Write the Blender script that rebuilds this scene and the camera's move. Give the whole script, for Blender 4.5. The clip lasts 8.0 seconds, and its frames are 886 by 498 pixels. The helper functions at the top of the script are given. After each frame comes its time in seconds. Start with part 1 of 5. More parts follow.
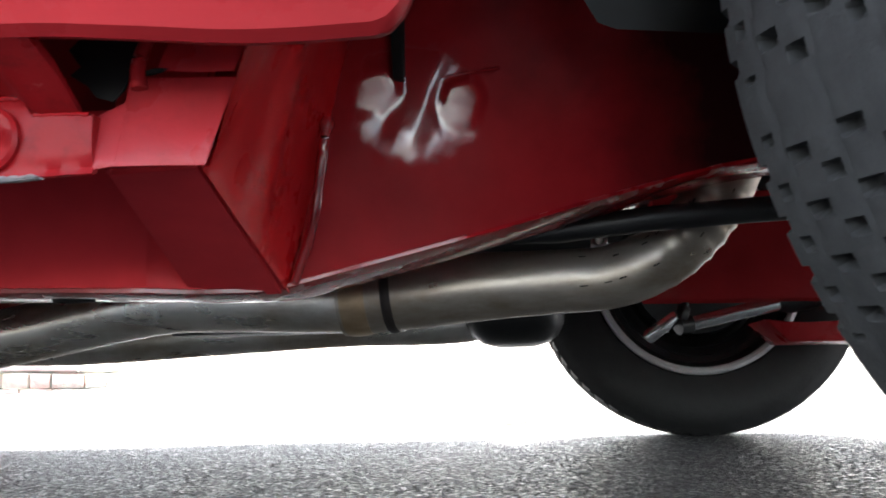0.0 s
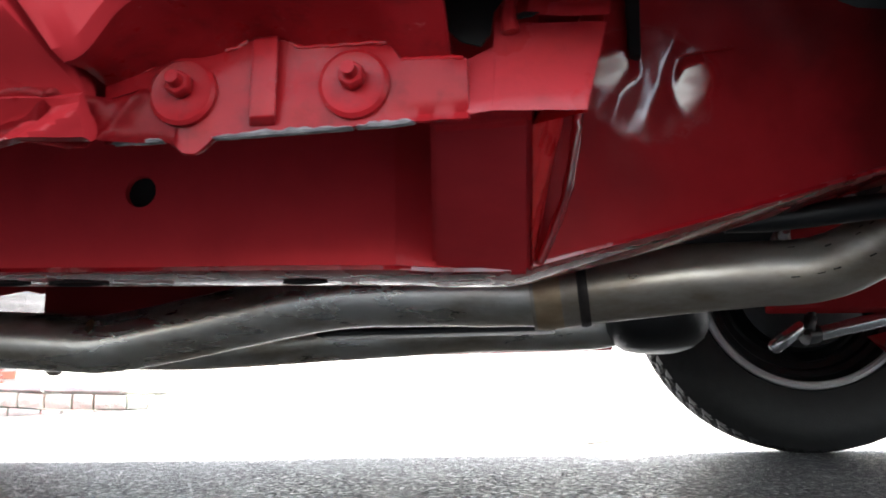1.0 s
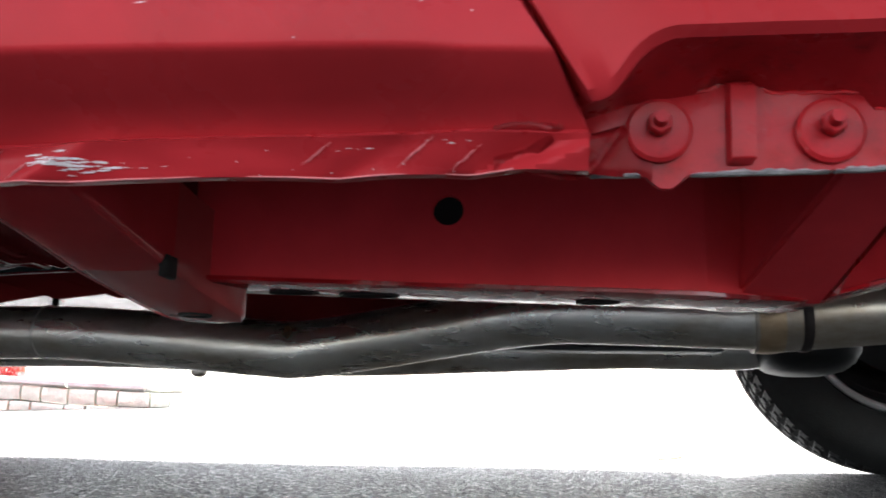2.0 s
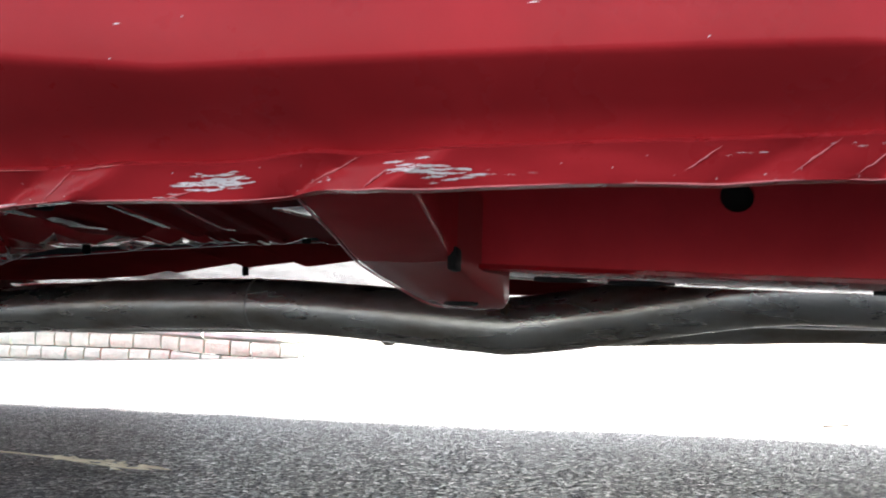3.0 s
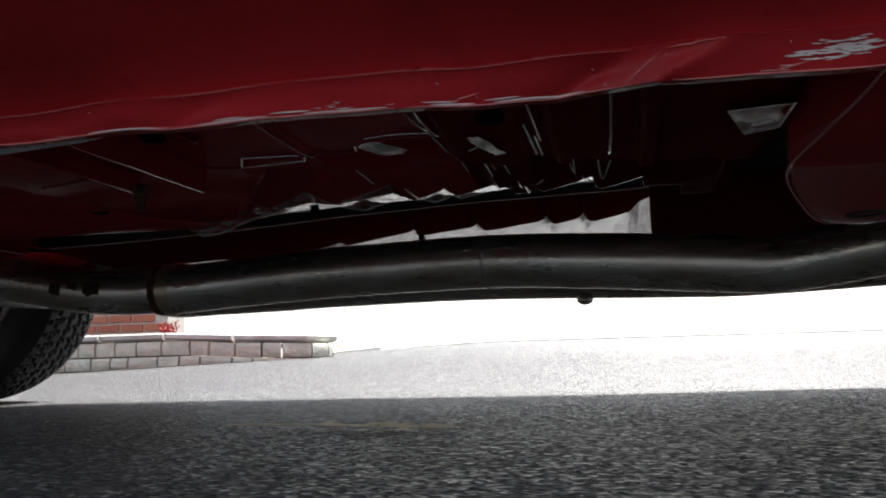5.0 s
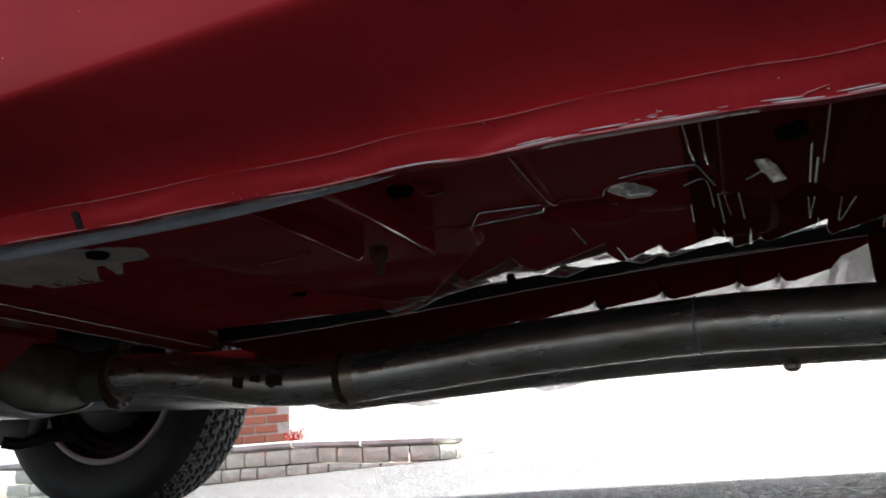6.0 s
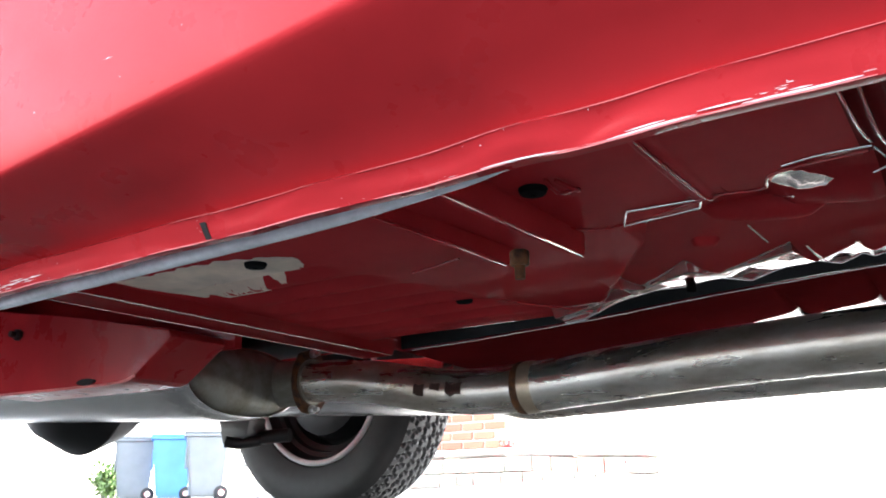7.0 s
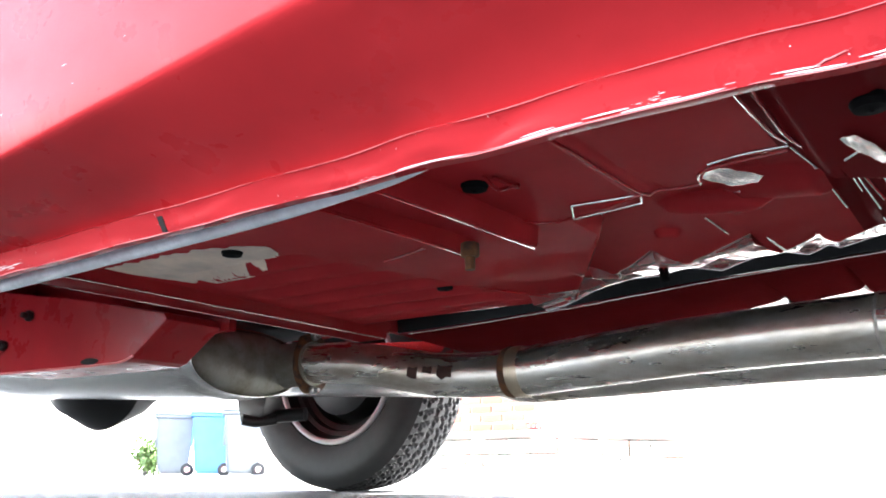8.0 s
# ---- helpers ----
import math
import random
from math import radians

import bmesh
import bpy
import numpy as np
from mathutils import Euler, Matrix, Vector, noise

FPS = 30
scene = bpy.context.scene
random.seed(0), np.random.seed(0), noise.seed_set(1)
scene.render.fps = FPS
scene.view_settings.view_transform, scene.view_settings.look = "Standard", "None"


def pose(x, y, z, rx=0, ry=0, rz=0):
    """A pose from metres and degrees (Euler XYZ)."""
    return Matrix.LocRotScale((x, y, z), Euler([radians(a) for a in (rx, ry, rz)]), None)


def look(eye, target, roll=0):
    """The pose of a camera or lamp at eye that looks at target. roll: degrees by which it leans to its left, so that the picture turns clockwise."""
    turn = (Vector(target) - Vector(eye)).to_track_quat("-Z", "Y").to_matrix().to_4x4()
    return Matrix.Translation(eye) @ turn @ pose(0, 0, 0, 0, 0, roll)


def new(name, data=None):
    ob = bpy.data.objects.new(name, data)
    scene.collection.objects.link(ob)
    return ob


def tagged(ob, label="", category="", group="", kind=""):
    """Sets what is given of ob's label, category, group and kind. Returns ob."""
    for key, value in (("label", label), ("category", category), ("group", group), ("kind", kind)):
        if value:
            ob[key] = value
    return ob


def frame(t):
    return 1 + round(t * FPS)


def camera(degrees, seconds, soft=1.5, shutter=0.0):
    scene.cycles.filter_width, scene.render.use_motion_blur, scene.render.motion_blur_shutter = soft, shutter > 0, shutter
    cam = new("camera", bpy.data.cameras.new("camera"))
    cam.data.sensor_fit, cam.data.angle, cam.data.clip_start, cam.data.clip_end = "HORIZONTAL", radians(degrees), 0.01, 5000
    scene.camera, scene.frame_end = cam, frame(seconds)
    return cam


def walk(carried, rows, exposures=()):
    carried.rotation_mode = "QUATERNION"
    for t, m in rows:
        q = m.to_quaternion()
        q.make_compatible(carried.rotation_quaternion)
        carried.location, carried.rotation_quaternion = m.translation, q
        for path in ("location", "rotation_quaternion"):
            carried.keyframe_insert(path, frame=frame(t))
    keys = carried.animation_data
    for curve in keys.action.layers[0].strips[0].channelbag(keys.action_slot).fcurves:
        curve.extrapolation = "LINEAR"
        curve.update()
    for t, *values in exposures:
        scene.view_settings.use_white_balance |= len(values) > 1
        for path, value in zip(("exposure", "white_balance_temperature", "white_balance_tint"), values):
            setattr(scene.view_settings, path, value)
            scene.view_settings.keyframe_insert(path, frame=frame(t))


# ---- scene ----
cam = camera(54.0, 8.0, soft=1.8, shutter=0.2)
PATH = [
    (0, (0.5001, -0.3700, 0.1242), (0.2661, 1.5939, 0.4216), -1.38),
    (0.5, (0.4161, -0.3577, 0.0976), (0.1331, 1.5908, 0.4487), -1.57),
    (1, (0.3169, -0.3659, 0.0932), (0.0578, 1.5834, 0.4580), -0.90),
    (1.5, (0.2068, -0.3935, 0.0912), (-0.0159, 1.5573, 0.4721), 0.02),
    (1.7, (0.1501, -0.4159, 0.0908), (-0.0484, 1.5357, 0.4800), 0.60),
    (2.8, (-0.0531, -0.4305, 0.1388), (-0.4599, 1.5064, 0.4268), 2.56),
    (3, (-0.0704, -0.4267, 0.1318), (-0.5153, 1.5061, 0.3894), 1.90),
    (3.5, (-0.1093, -0.4034, 0.1048), (-0.6201, 1.5185, 0.3179), 0.47),
    (4, (-0.1763, -0.4240, 0.1048), (-0.5674, 1.5287, 0.2894), 0.70),
    (4.2, (-0.2352, -0.4078, 0.0931), (-0.5677, 1.5549, 0.2860), -0.03),
    (5.3, (-0.4704, -0.4703, 0.0631), (-0.8982, 1.4562, 0.3884), -2.94),
    (5.5, (-0.5053, -0.4606, 0.0539), (-1.0050, 1.4380, 0.4358), -3.30),
    (6, (-0.5517, -0.4316, 0.0459), (-1.1205, 1.4193, 0.5463), -3.70),
    (6.5, (-0.5439, -0.3929, 0.0471), (-1.3720, 1.3435, 0.5939), -2.12),
    (7, (-0.5098, -0.3739, 0.0498), (-1.5309, 1.2596, 0.5875), -1.12),
    (7.5, (-0.4748, -0.3685, 0.0489), (-1.5648, 1.2255, 0.5697), -0.54),
    (8, (-0.4348, -0.3653, 0.0479), (-1.5375, 1.2271, 0.5461), -0.08),
]
walk(cam, [(t, look(eye, target, roll)) for t, eye, target, roll in PATH],
     exposures=[(0, 3.75), (1.0, 3.7), (1.5, 3.4), (2.8, 3.5), (3.5, 2.6), (4.2, 2.15), (5.3, 1.5), (6.0, 2.2), (6.5, 3.8), (7.0, 4.8), (7.5, 5.1), (8.0, 5.3)])


# ---------------------------------------------------------------- light
SUN_ELEVATION, SUN_AZIMUTH = radians(46), radians(10)   # azimuth from +y towards +x
world = bpy.data.worlds.new("sky")
scene.world = world
world.use_nodes = True
wn, wl = world.node_tree.nodes, world.node_tree.links
sky = wn.new("ShaderNodeTexSky")
sky.sky_type, sky.sun_disc = "NISHITA", False
sky.sun_elevation, sky.sun_rotation = SUN_ELEVATION, SUN_AZIMUTH
sky.air_density, sky.dust_density, sky.ozone_density = 1.0, 2.0, 1.0
haze = wn.new("ShaderNodeHueSaturation")
haze.inputs["Saturation"].default_value = 0.5
wl.new(sky.outputs["Color"], haze.inputs["Color"])
wl.new(haze.outputs["Color"], wn["Background"].inputs["Color"])
wn["Background"].inputs["Strength"].default_value = 0.085
sun = new("sun", bpy.data.lights.new("sun", "SUN"))
sun.data.energy, sun.data.angle, sun.data.color = 4.4, radians(9), (1.0, 0.97, 0.92)
sun.matrix_world = look((math.sin(SUN_AZIMUTH) * math.cos(SUN_ELEVATION), math.cos(SUN_AZIMUTH) * math.cos(SUN_ELEVATION), math.sin(SUN_ELEVATION)), (0, 0, 0))


# ---------------------------------------------------------------- materials
class Mat:
    """A node material with short ways to make its nodes."""

    def __init__(self, name, colour, rough=0.5, metal=0.0):
        self.m = bpy.data.materials.new(name)
        self.m.use_nodes = True
        self.nodes, self.links = self.m.node_tree.nodes, self.m.node_tree.links
        self.b = self.nodes["Principled BSDF"]
        self.b.inputs["Base Color"].default_value = (*colour, 1)
        self.b.inputs["Roughness"].default_value = rough
        self.b.inputs["Metallic"].default_value = metal
        self.space = self.node("ShaderNodeTexCoord").outputs["Object"]
        self.height = None

    def node(self, kind, **values):
        n = self.nodes.new(kind)
        for key, value in values.items():
            n.inputs[key.replace("_", " ")].default_value = value
        return n

    def to(self, socket, name):
        self.links.new(socket, self.b.inputs[name])

    def noise(self, scale, detail=4.0, rough=0.55, stretch=None, distort=0.0):
        n = self.node("ShaderNodeTexNoise", Scale=scale, Detail=detail, Roughness=rough, Distortion=distort)
        at = self.space
        if stretch:
            mp = self.node("ShaderNodeMapping")
            mp.inputs["Scale"].default_value = stretch
            self.links.new(at, mp.inputs["Vector"])
            at = mp.outputs["Vector"]
        self.links.new(at, n.inputs["Vector"])
        return n.outputs["Fac"]

    def cells(self, scale, feature="F1", out="Distance"):
        n = self.node("ShaderNodeTexVoronoi", Scale=scale)
        n.feature = feature
        self.links.new(self.space, n.inputs["Vector"])
        return n.outputs[out]

    def span(self, fac, a, b, lo=0.0, hi=1.0):
        n = self.node("ShaderNodeMapRange", From_Min=a, From_Max=b, To_Min=lo, To_Max=hi)
        self.links.new(fac, n.inputs["Value"])
        return n.outputs["Result"]

    def mix(self, fac, a, b):
        n = self.nodes.new("ShaderNodeMix")
        n.data_type = "RGBA"
        for socket, value in ((n.inputs[0], fac), (n.inputs[6], a), (n.inputs[7], b)):
            if isinstance(value, bpy.types.NodeSocket):
                self.links.new(value, socket)
            elif isinstance(value, (int, float)):
                socket.default_value = value
            else:
                socket.default_value = (*value, 1)
        return n.outputs[2]

    def calc(self, op, a, b):
        n = self.nodes.new("ShaderNodeMath")
        n.operation = op
        for socket, value in zip(n.inputs, (a, b)):
            if isinstance(value, bpy.types.NodeSocket):
                self.links.new(value, socket)
            else:
                socket.default_value = value
        return n.outputs[0]

    def bump(self, fac, strength, distance):
        n = self.node("ShaderNodeBump", Strength=strength, Distance=distance)
        self.links.new(fac, n.inputs["Height"])
        if self.height:
            self.links.new(self.height, n.inputs["Normal"])
        self.height = n.outputs["Normal"]
        self.to(self.height, "Normal")
        return self


def red_paint(name, base, rough, wavy, coat, gloss=0.5, coat_rough=0.12, grime=0.0):
    k = Mat(name, base, rough)
    deep = tuple(c * 0.72 for c in base)
    tone = k.mix(k.span(k.noise(7, 5), 0.35, 0.7), base, deep)
    if grime:
        tone = k.mix(k.span(k.noise(55, 6, 0.65), 0.5, 0.75, 0.0, grime), tone, (0.05, 0.006, 0.006))
        tone = k.mix(k.span(k.noise(160, 4, 0.7), 0.66, 0.74, 0.0, grime), tone, (0.45, 0.12, 0.12))
        k.bump(k.noise(70, 4), 0.12, 0.003)
    k.to(tone, "Base Color")
    k.to(k.span(k.noise(25, 5), 0.3, 0.7, rough * 0.75, rough * 1.3), "Roughness")
    k.b.inputs["Coat Weight"].default_value = coat
    k.b.inputs["Specular IOR Level"].default_value = gloss
    k.b.inputs["Coat Roughness"].default_value = coat_rough
    k.bump(k.noise(9, 3), wavy, 0.02).bump(k.noise(400, 2), 0.06, 0.001)
    return k.m


RED = red_paint("red_body_paint", (0.4, 0.022, 0.027), 0.3, 0.05, 0.0, 0.1, 0.05)
RED_UNDER = red_paint("red_underbody_paint", (0.5, 0.036, 0.041), 0.3, 0.03, 0.1, 0.0, 0.08)
RED_DEEP = red_paint("deep_red_member_paint", (0.32, 0.018, 0.021), 0.35, 0.04, 0.12, 0.0, 0.12)
RED_RAIL = red_paint("bright_red_frame_paint", (0.74, 0.05, 0.06), 0.4, 0.04, 0.08, 0.0, 0.15)
RED_GRIMY = red_paint("grimy_red_paint", (0.36, 0.013, 0.017), 0.3, 0.05, 0.0, 0.16, 0.1, 0.6)
# red made brighter in place of light on the torque box side
RED_LIT = red_paint("lit_red_paint", (0.72, 0.018, 0.022), 0.3, 0.1, 0.0, 0.2)
# pinkish red, lightened further in place of light the fender keeps off
RED_PALE_LIT = red_paint("pinkish_red_lit_paint", (0.8, 0.066, 0.08), 0.3, 0.1, 0.1, 0.4, 0.1, 0.15)
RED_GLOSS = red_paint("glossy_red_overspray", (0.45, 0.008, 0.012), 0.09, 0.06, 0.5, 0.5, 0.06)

def streaked_gloss():
    k = Mat("streaked_glossy_red", (0.4, 0.008, 0.013), 0.07)
    k.to(k.mix(k.span(k.noise(12, 5), 0.4, 0.65), (0.4, 0.008, 0.013), (0.2, 0.005, 0.009)), "Base Color")
    k.to(k.span(k.noise(22, 5), 0.45, 0.6, 0.05, 0.4), "Roughness")
    k.bump(k.noise(18, 2, 0.5), 0.03, 0.006)
    return k.m


RED_STREAKED = streaked_gloss()


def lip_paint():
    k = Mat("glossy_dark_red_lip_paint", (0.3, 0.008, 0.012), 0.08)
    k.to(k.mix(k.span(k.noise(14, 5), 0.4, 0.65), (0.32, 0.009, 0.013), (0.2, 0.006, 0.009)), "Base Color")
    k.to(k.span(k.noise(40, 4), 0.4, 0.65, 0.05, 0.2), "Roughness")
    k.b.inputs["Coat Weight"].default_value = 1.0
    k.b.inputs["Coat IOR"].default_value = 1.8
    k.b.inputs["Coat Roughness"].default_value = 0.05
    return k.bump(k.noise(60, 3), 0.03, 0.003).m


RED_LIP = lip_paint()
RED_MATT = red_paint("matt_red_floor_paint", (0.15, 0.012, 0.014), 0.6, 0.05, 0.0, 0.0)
RED_SATIN = red_paint("satin_red_overspray", (0.4, 0.05, 0.05), 0.2, 0.06, 0.0, 0.35)


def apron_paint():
    """Dull red paint, rubbed glossy round the dent, with shade painted in towards the wheel."""
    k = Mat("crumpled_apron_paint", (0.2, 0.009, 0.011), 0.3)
    # red darkened to near-black towards the wheel, wheelhouse shade put into the colour
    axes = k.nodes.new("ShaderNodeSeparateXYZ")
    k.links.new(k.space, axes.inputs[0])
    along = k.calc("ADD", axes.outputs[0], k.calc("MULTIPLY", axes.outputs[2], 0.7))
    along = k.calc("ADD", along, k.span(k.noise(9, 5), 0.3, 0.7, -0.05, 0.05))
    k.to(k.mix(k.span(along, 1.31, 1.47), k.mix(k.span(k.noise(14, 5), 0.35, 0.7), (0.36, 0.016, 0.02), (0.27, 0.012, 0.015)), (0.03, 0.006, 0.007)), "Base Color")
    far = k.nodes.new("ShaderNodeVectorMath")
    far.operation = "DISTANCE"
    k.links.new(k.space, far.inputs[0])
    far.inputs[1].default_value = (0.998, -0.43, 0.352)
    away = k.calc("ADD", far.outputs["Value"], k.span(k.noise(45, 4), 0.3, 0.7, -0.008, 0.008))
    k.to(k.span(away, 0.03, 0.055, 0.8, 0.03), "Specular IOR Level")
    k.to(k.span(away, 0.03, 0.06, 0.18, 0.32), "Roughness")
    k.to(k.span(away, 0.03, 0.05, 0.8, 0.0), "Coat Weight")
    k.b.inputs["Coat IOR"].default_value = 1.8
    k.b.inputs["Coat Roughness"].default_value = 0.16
    return k.bump(k.noise(12, 3), 0.06, 0.01).bump(k.noise(400, 2), 0.06, 0.001).m


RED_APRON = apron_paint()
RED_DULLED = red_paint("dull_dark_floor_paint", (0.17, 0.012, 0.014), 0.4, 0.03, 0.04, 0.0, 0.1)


def steel(name, colour, rough, metal=0.75):
    k = Mat(name, colour, rough, metal)
    aged = k.mix(k.span(k.noise(7, 6, 0.65, (1, 2.5, 2.5)), 0.42, 0.72), colour, tuple(c * f for c, f in zip(colour, (0.5, 0.42, 0.32))))
    k.to(k.mix(k.span(k.noise(38, 5, 0.7, (0.5, 1, 1)), 0.58, 0.7, 0.0, 0.22), aged, tuple(c * f for c, f in zip(colour, (0.3, 0.22, 0.15)))), "Base Color")
    k.to(k.span(k.noise(30, 5, 0.6, (0.2, 1, 1)), 0.3, 0.7, rough * 0.8, rough * 1.35), "Roughness")
    return k.bump(k.noise(120, 3), 0.08, 0.002).m


STEEL = steel("exhaust_steel", (0.82, 0.79, 0.73), 0.27, 0.9)
STEEL_STAINED = steel("stained_exhaust_steel", (0.5, 0.45, 0.39), 0.34)
STEEL_DARK = steel("dull_muffler_cap_steel", (0.66, 0.64, 0.6), 0.42)
CAP_STEEL = steel("dark_cap_steel", (0.34, 0.34, 0.3), 0.58, 0.7)


def rusty(name):
    k = Mat(name, (0.12, 0.05, 0.02), 0.75, 0.2)
    k.to(k.mix(k.span(k.noise(90, 5), 0.4, 0.65), (0.16, 0.06, 0.018), (0.035, 0.02, 0.014)), "Base Color")
    return k.bump(k.noise(200, 4), 0.5, 0.003).m


RUST = rusty("rusty_weld")
SCORCHED = Mat("scorched_brown_paper", (0.045, 0.018, 0.012), 0.8).m
HEAT_ORANGE = steel("orange_heat_stained_steel", (0.56, 0.43, 0.29), 0.38, 0.7)
HEAT = steel("heat_stained_steel", (0.66, 0.57, 0.44), 0.35)


def plain(name, colour, rough=0.5, metal=0.0, vary=0.25, scale=30, bump=0.15, grain=0.002, gloss=0.5):
    k = Mat(name, colour, rough, metal)
    k.b.inputs["Specular IOR Level"].default_value = gloss
    k.to(k.mix(k.span(k.noise(scale, 5), 0.35, 0.7), colour, tuple(c * (1 - vary) for c in colour)), "Base Color")
    return k.bump(k.noise(scale * 6, 4), bump, grain).m


BURNT = plain("burnt_black_steel", (0.045, 0.035, 0.032), 0.55, 0.4, vary=0.6, scale=60)
BLACK = plain("black_paint_and_shade", (0.012, 0.012, 0.013), 0.4)
PLUG = plain("matt_black_rubber", (0.01, 0.01, 0.01), 0.85, gloss=0.06)
# bright metal that stands in for highlights on the glossy red paint
GLINT_METAL = plain("glint_metal", (0.9, 0.82, 0.8), 0.22, 0.95, vary=0.2, scale=70, bump=0.2)
DARK = plain("dark_opening", (0.006, 0.005, 0.005), 0.9)
RUBBER = plain("tyre_rubber", (0.015, 0.015, 0.016), 0.6, vary=0.4, scale=40, bump=0.3)
RUBBER_DUSTY = plain("dusty_tread_rubber", (0.04, 0.04, 0.04), 0.9, vary=0.35, scale=60, bump=0.4)
STEEL_BRIGHT = plain("polished_muffler_steel", (0.82, 0.81, 0.79), 0.24, 0.95, vary=0.15, scale=6, bump=0.04)
CHROME = plain("wheel_rim_metal", (0.8, 0.8, 0.81), 0.2, 0.9, vary=0.15)
RIM_SILVER = plain("silver_rim_paint", (0.78, 0.78, 0.78), 0.3, 0.25, vary=0.1)
RIM_CHROME = plain("dark_smoky_chrome", (0.03, 0.03, 0.032), 0.35, 0.2, vary=0.3)
RIM_BLACK = plain("dark_rim_inside", (0.03, 0.03, 0.03), 0.35, 0.3)
ALU = plain("silver_tube_metal", (0.6, 0.6, 0.6), 0.28, 1.0)
GREY_TUBE = plain("grey_painted_tube", (0.82, 0.86, 0.88), 0.4, vary=0.3, scale=60)
# pale pink for painted crease highlights and for worn edges
WEAR_GLINT = plain("pink_wear_and_glint", (0.7, 0.2, 0.2), 0.35, vary=0.3, scale=80)
PRIMER = plain("bare_primer", (0.78, 0.68, 0.66), 0.6, vary=0.3, scale=80)
RAW = plain("raw_grey_metal", (0.4, 0.37, 0.36), 0.5, 0.4, vary=0.6, scale=150)
PALE_FLOOR = plain("pale_floor_paint", (0.95, 0.78, 0.62), 0.5, vary=0.35, scale=25)


def asphalt():
    k = Mat("asphalt", (0.08, 0.08, 0.08), 0.7)
    stones = k.cells(210, out="Color")
    grey = k.span(k.noise(300, 3), 0.3, 0.7)
    sep = k.nodes.new("ShaderNodeSeparateColor")
    k.links.new(stones, sep.inputs["Color"])
    tone = k.mix(k.calc("MULTIPLY", k.span(sep.outputs[0], 0.5, 1.0), k.span(grey, 0.0, 1.0, 0.55, 1.0)), (0.006, 0.0065, 0.008), (0.072, 0.077, 0.092))
    tone = k.mix(k.span(sep.outputs[2], 0.93, 0.97), tone, (0.4, 0.4, 0.39))
    tone = k.mix(k.span(k.noise(1.3, 5), 0.35, 0.75, 0.0, 0.2), tone, (0.1, 0.1, 0.103))
    k.to(tone, "Base Color")
    k.to(k.span(sep.outputs[1], 0.0, 1.0, 0.3, 0.95), "Roughness")
    return k.bump(k.cells(210), 0.7, 0.012).bump(k.noise(35, 4), 0.5, 0.008).m


ASPHALT = asphalt()
CONCRETE = plain("pale_concrete", (0.66, 0.64, 0.6), 0.85, vary=0.25, scale=3)
STONE = Mat("split_face_stone", (0.4, 0.37, 0.31), 0.9)
STONE.info = STONE.node("ShaderNodeObjectInfo").outputs["Random"]
STONE.to(STONE.mix(STONE.span(STONE.noise(14, 6), 0.35, 0.7), STONE.mix(STONE.info, (0.9, 0.93, 0.8), (0.86, 0.86, 0.7)), (0.66, 0.67, 0.56)), "Base Color")
STONE = STONE.bump(STONE.noise(22, 6), 0.9, 0.02).m
CAPSTONE = plain("cast_cap_stone", (0.74, 0.71, 0.66), 0.9, vary=0.35, scale=8, bump=0.6, grain=0.006)
BRICK = Mat("red_brick", (0.3, 0.08, 0.05), 0.9)
BRICK.info = BRICK.node("ShaderNodeObjectInfo").outputs["Random"]
BRICK.to(BRICK.mix(BRICK.info, (0.62, 0.24, 0.15), (0.5, 0.16, 0.1)), "Base Color")
BRICK = BRICK.bump(BRICK.noise(60, 5), 0.5, 0.004).m
MORTAR = plain("mortar", (0.72, 0.67, 0.6), 0.95)
BIN_GREY = plain("grey_bin_plastic", (0.17, 0.19, 0.2), 0.45, vary=0.15, scale=5)
BIN_BLUE = plain("blue_bin_plastic", (0.08, 0.26, 0.7), 0.4, vary=0.15, scale=5)
LEAF = plain("leaf_green", (0.09, 0.16, 0.03), 0.5, vary=0.5, scale=15)
STRAW = plain("dry_straw", (0.72, 0.62, 0.45), 0.8)
PETAL = plain("red_petals", (0.5, 0.02, 0.02), 0.6)
SOIL = plain("planting_soil", (0.09, 0.083, 0.075), 0.95)


# ---------------------------------------------------------------- building helpers
def part(name, bm, material, parent=None, label="", smooth=40, kind=""):
    """One mesh object from a bmesh, under its thing."""
    bmesh.ops.recalc_face_normals(bm, faces=bm.faces)
    me = bpy.data.meshes.new(name)
    bm.to_mesh(me)
    bm.free()
    me.materials.append(material)
    if smooth:
        me.polygons.foreach_set("use_smooth", [True] * len(me.polygons))
        me.set_sharp_from_angle(angle=radians(smooth))
    ob = new(name, me)
    ob.parent = parent
    if label or kind:
        tagged(ob, label, kind=kind)
    return ob


def sheet(rows, closed_u=False, closed_v=False, caps=False):
    """A bmesh skin over rows of points."""
    bm = bmesh.new()
    vs = [[bm.verts.new(p) for p in row] for row in rows]
    nu, nv = len(vs), len(vs[0])
    for i in range(nu if closed_u else nu - 1):
        for j in range(nv if closed_v else nv - 1):
            a, b = vs[i], vs[(i + 1) % nu]
            bm.faces.new((a[j], b[j], b[(j + 1) % nv], a[(j + 1) % nv]))
    if caps:
        bm.faces.new(vs[0])
        bm.faces.new(vs[-1])
    return bm


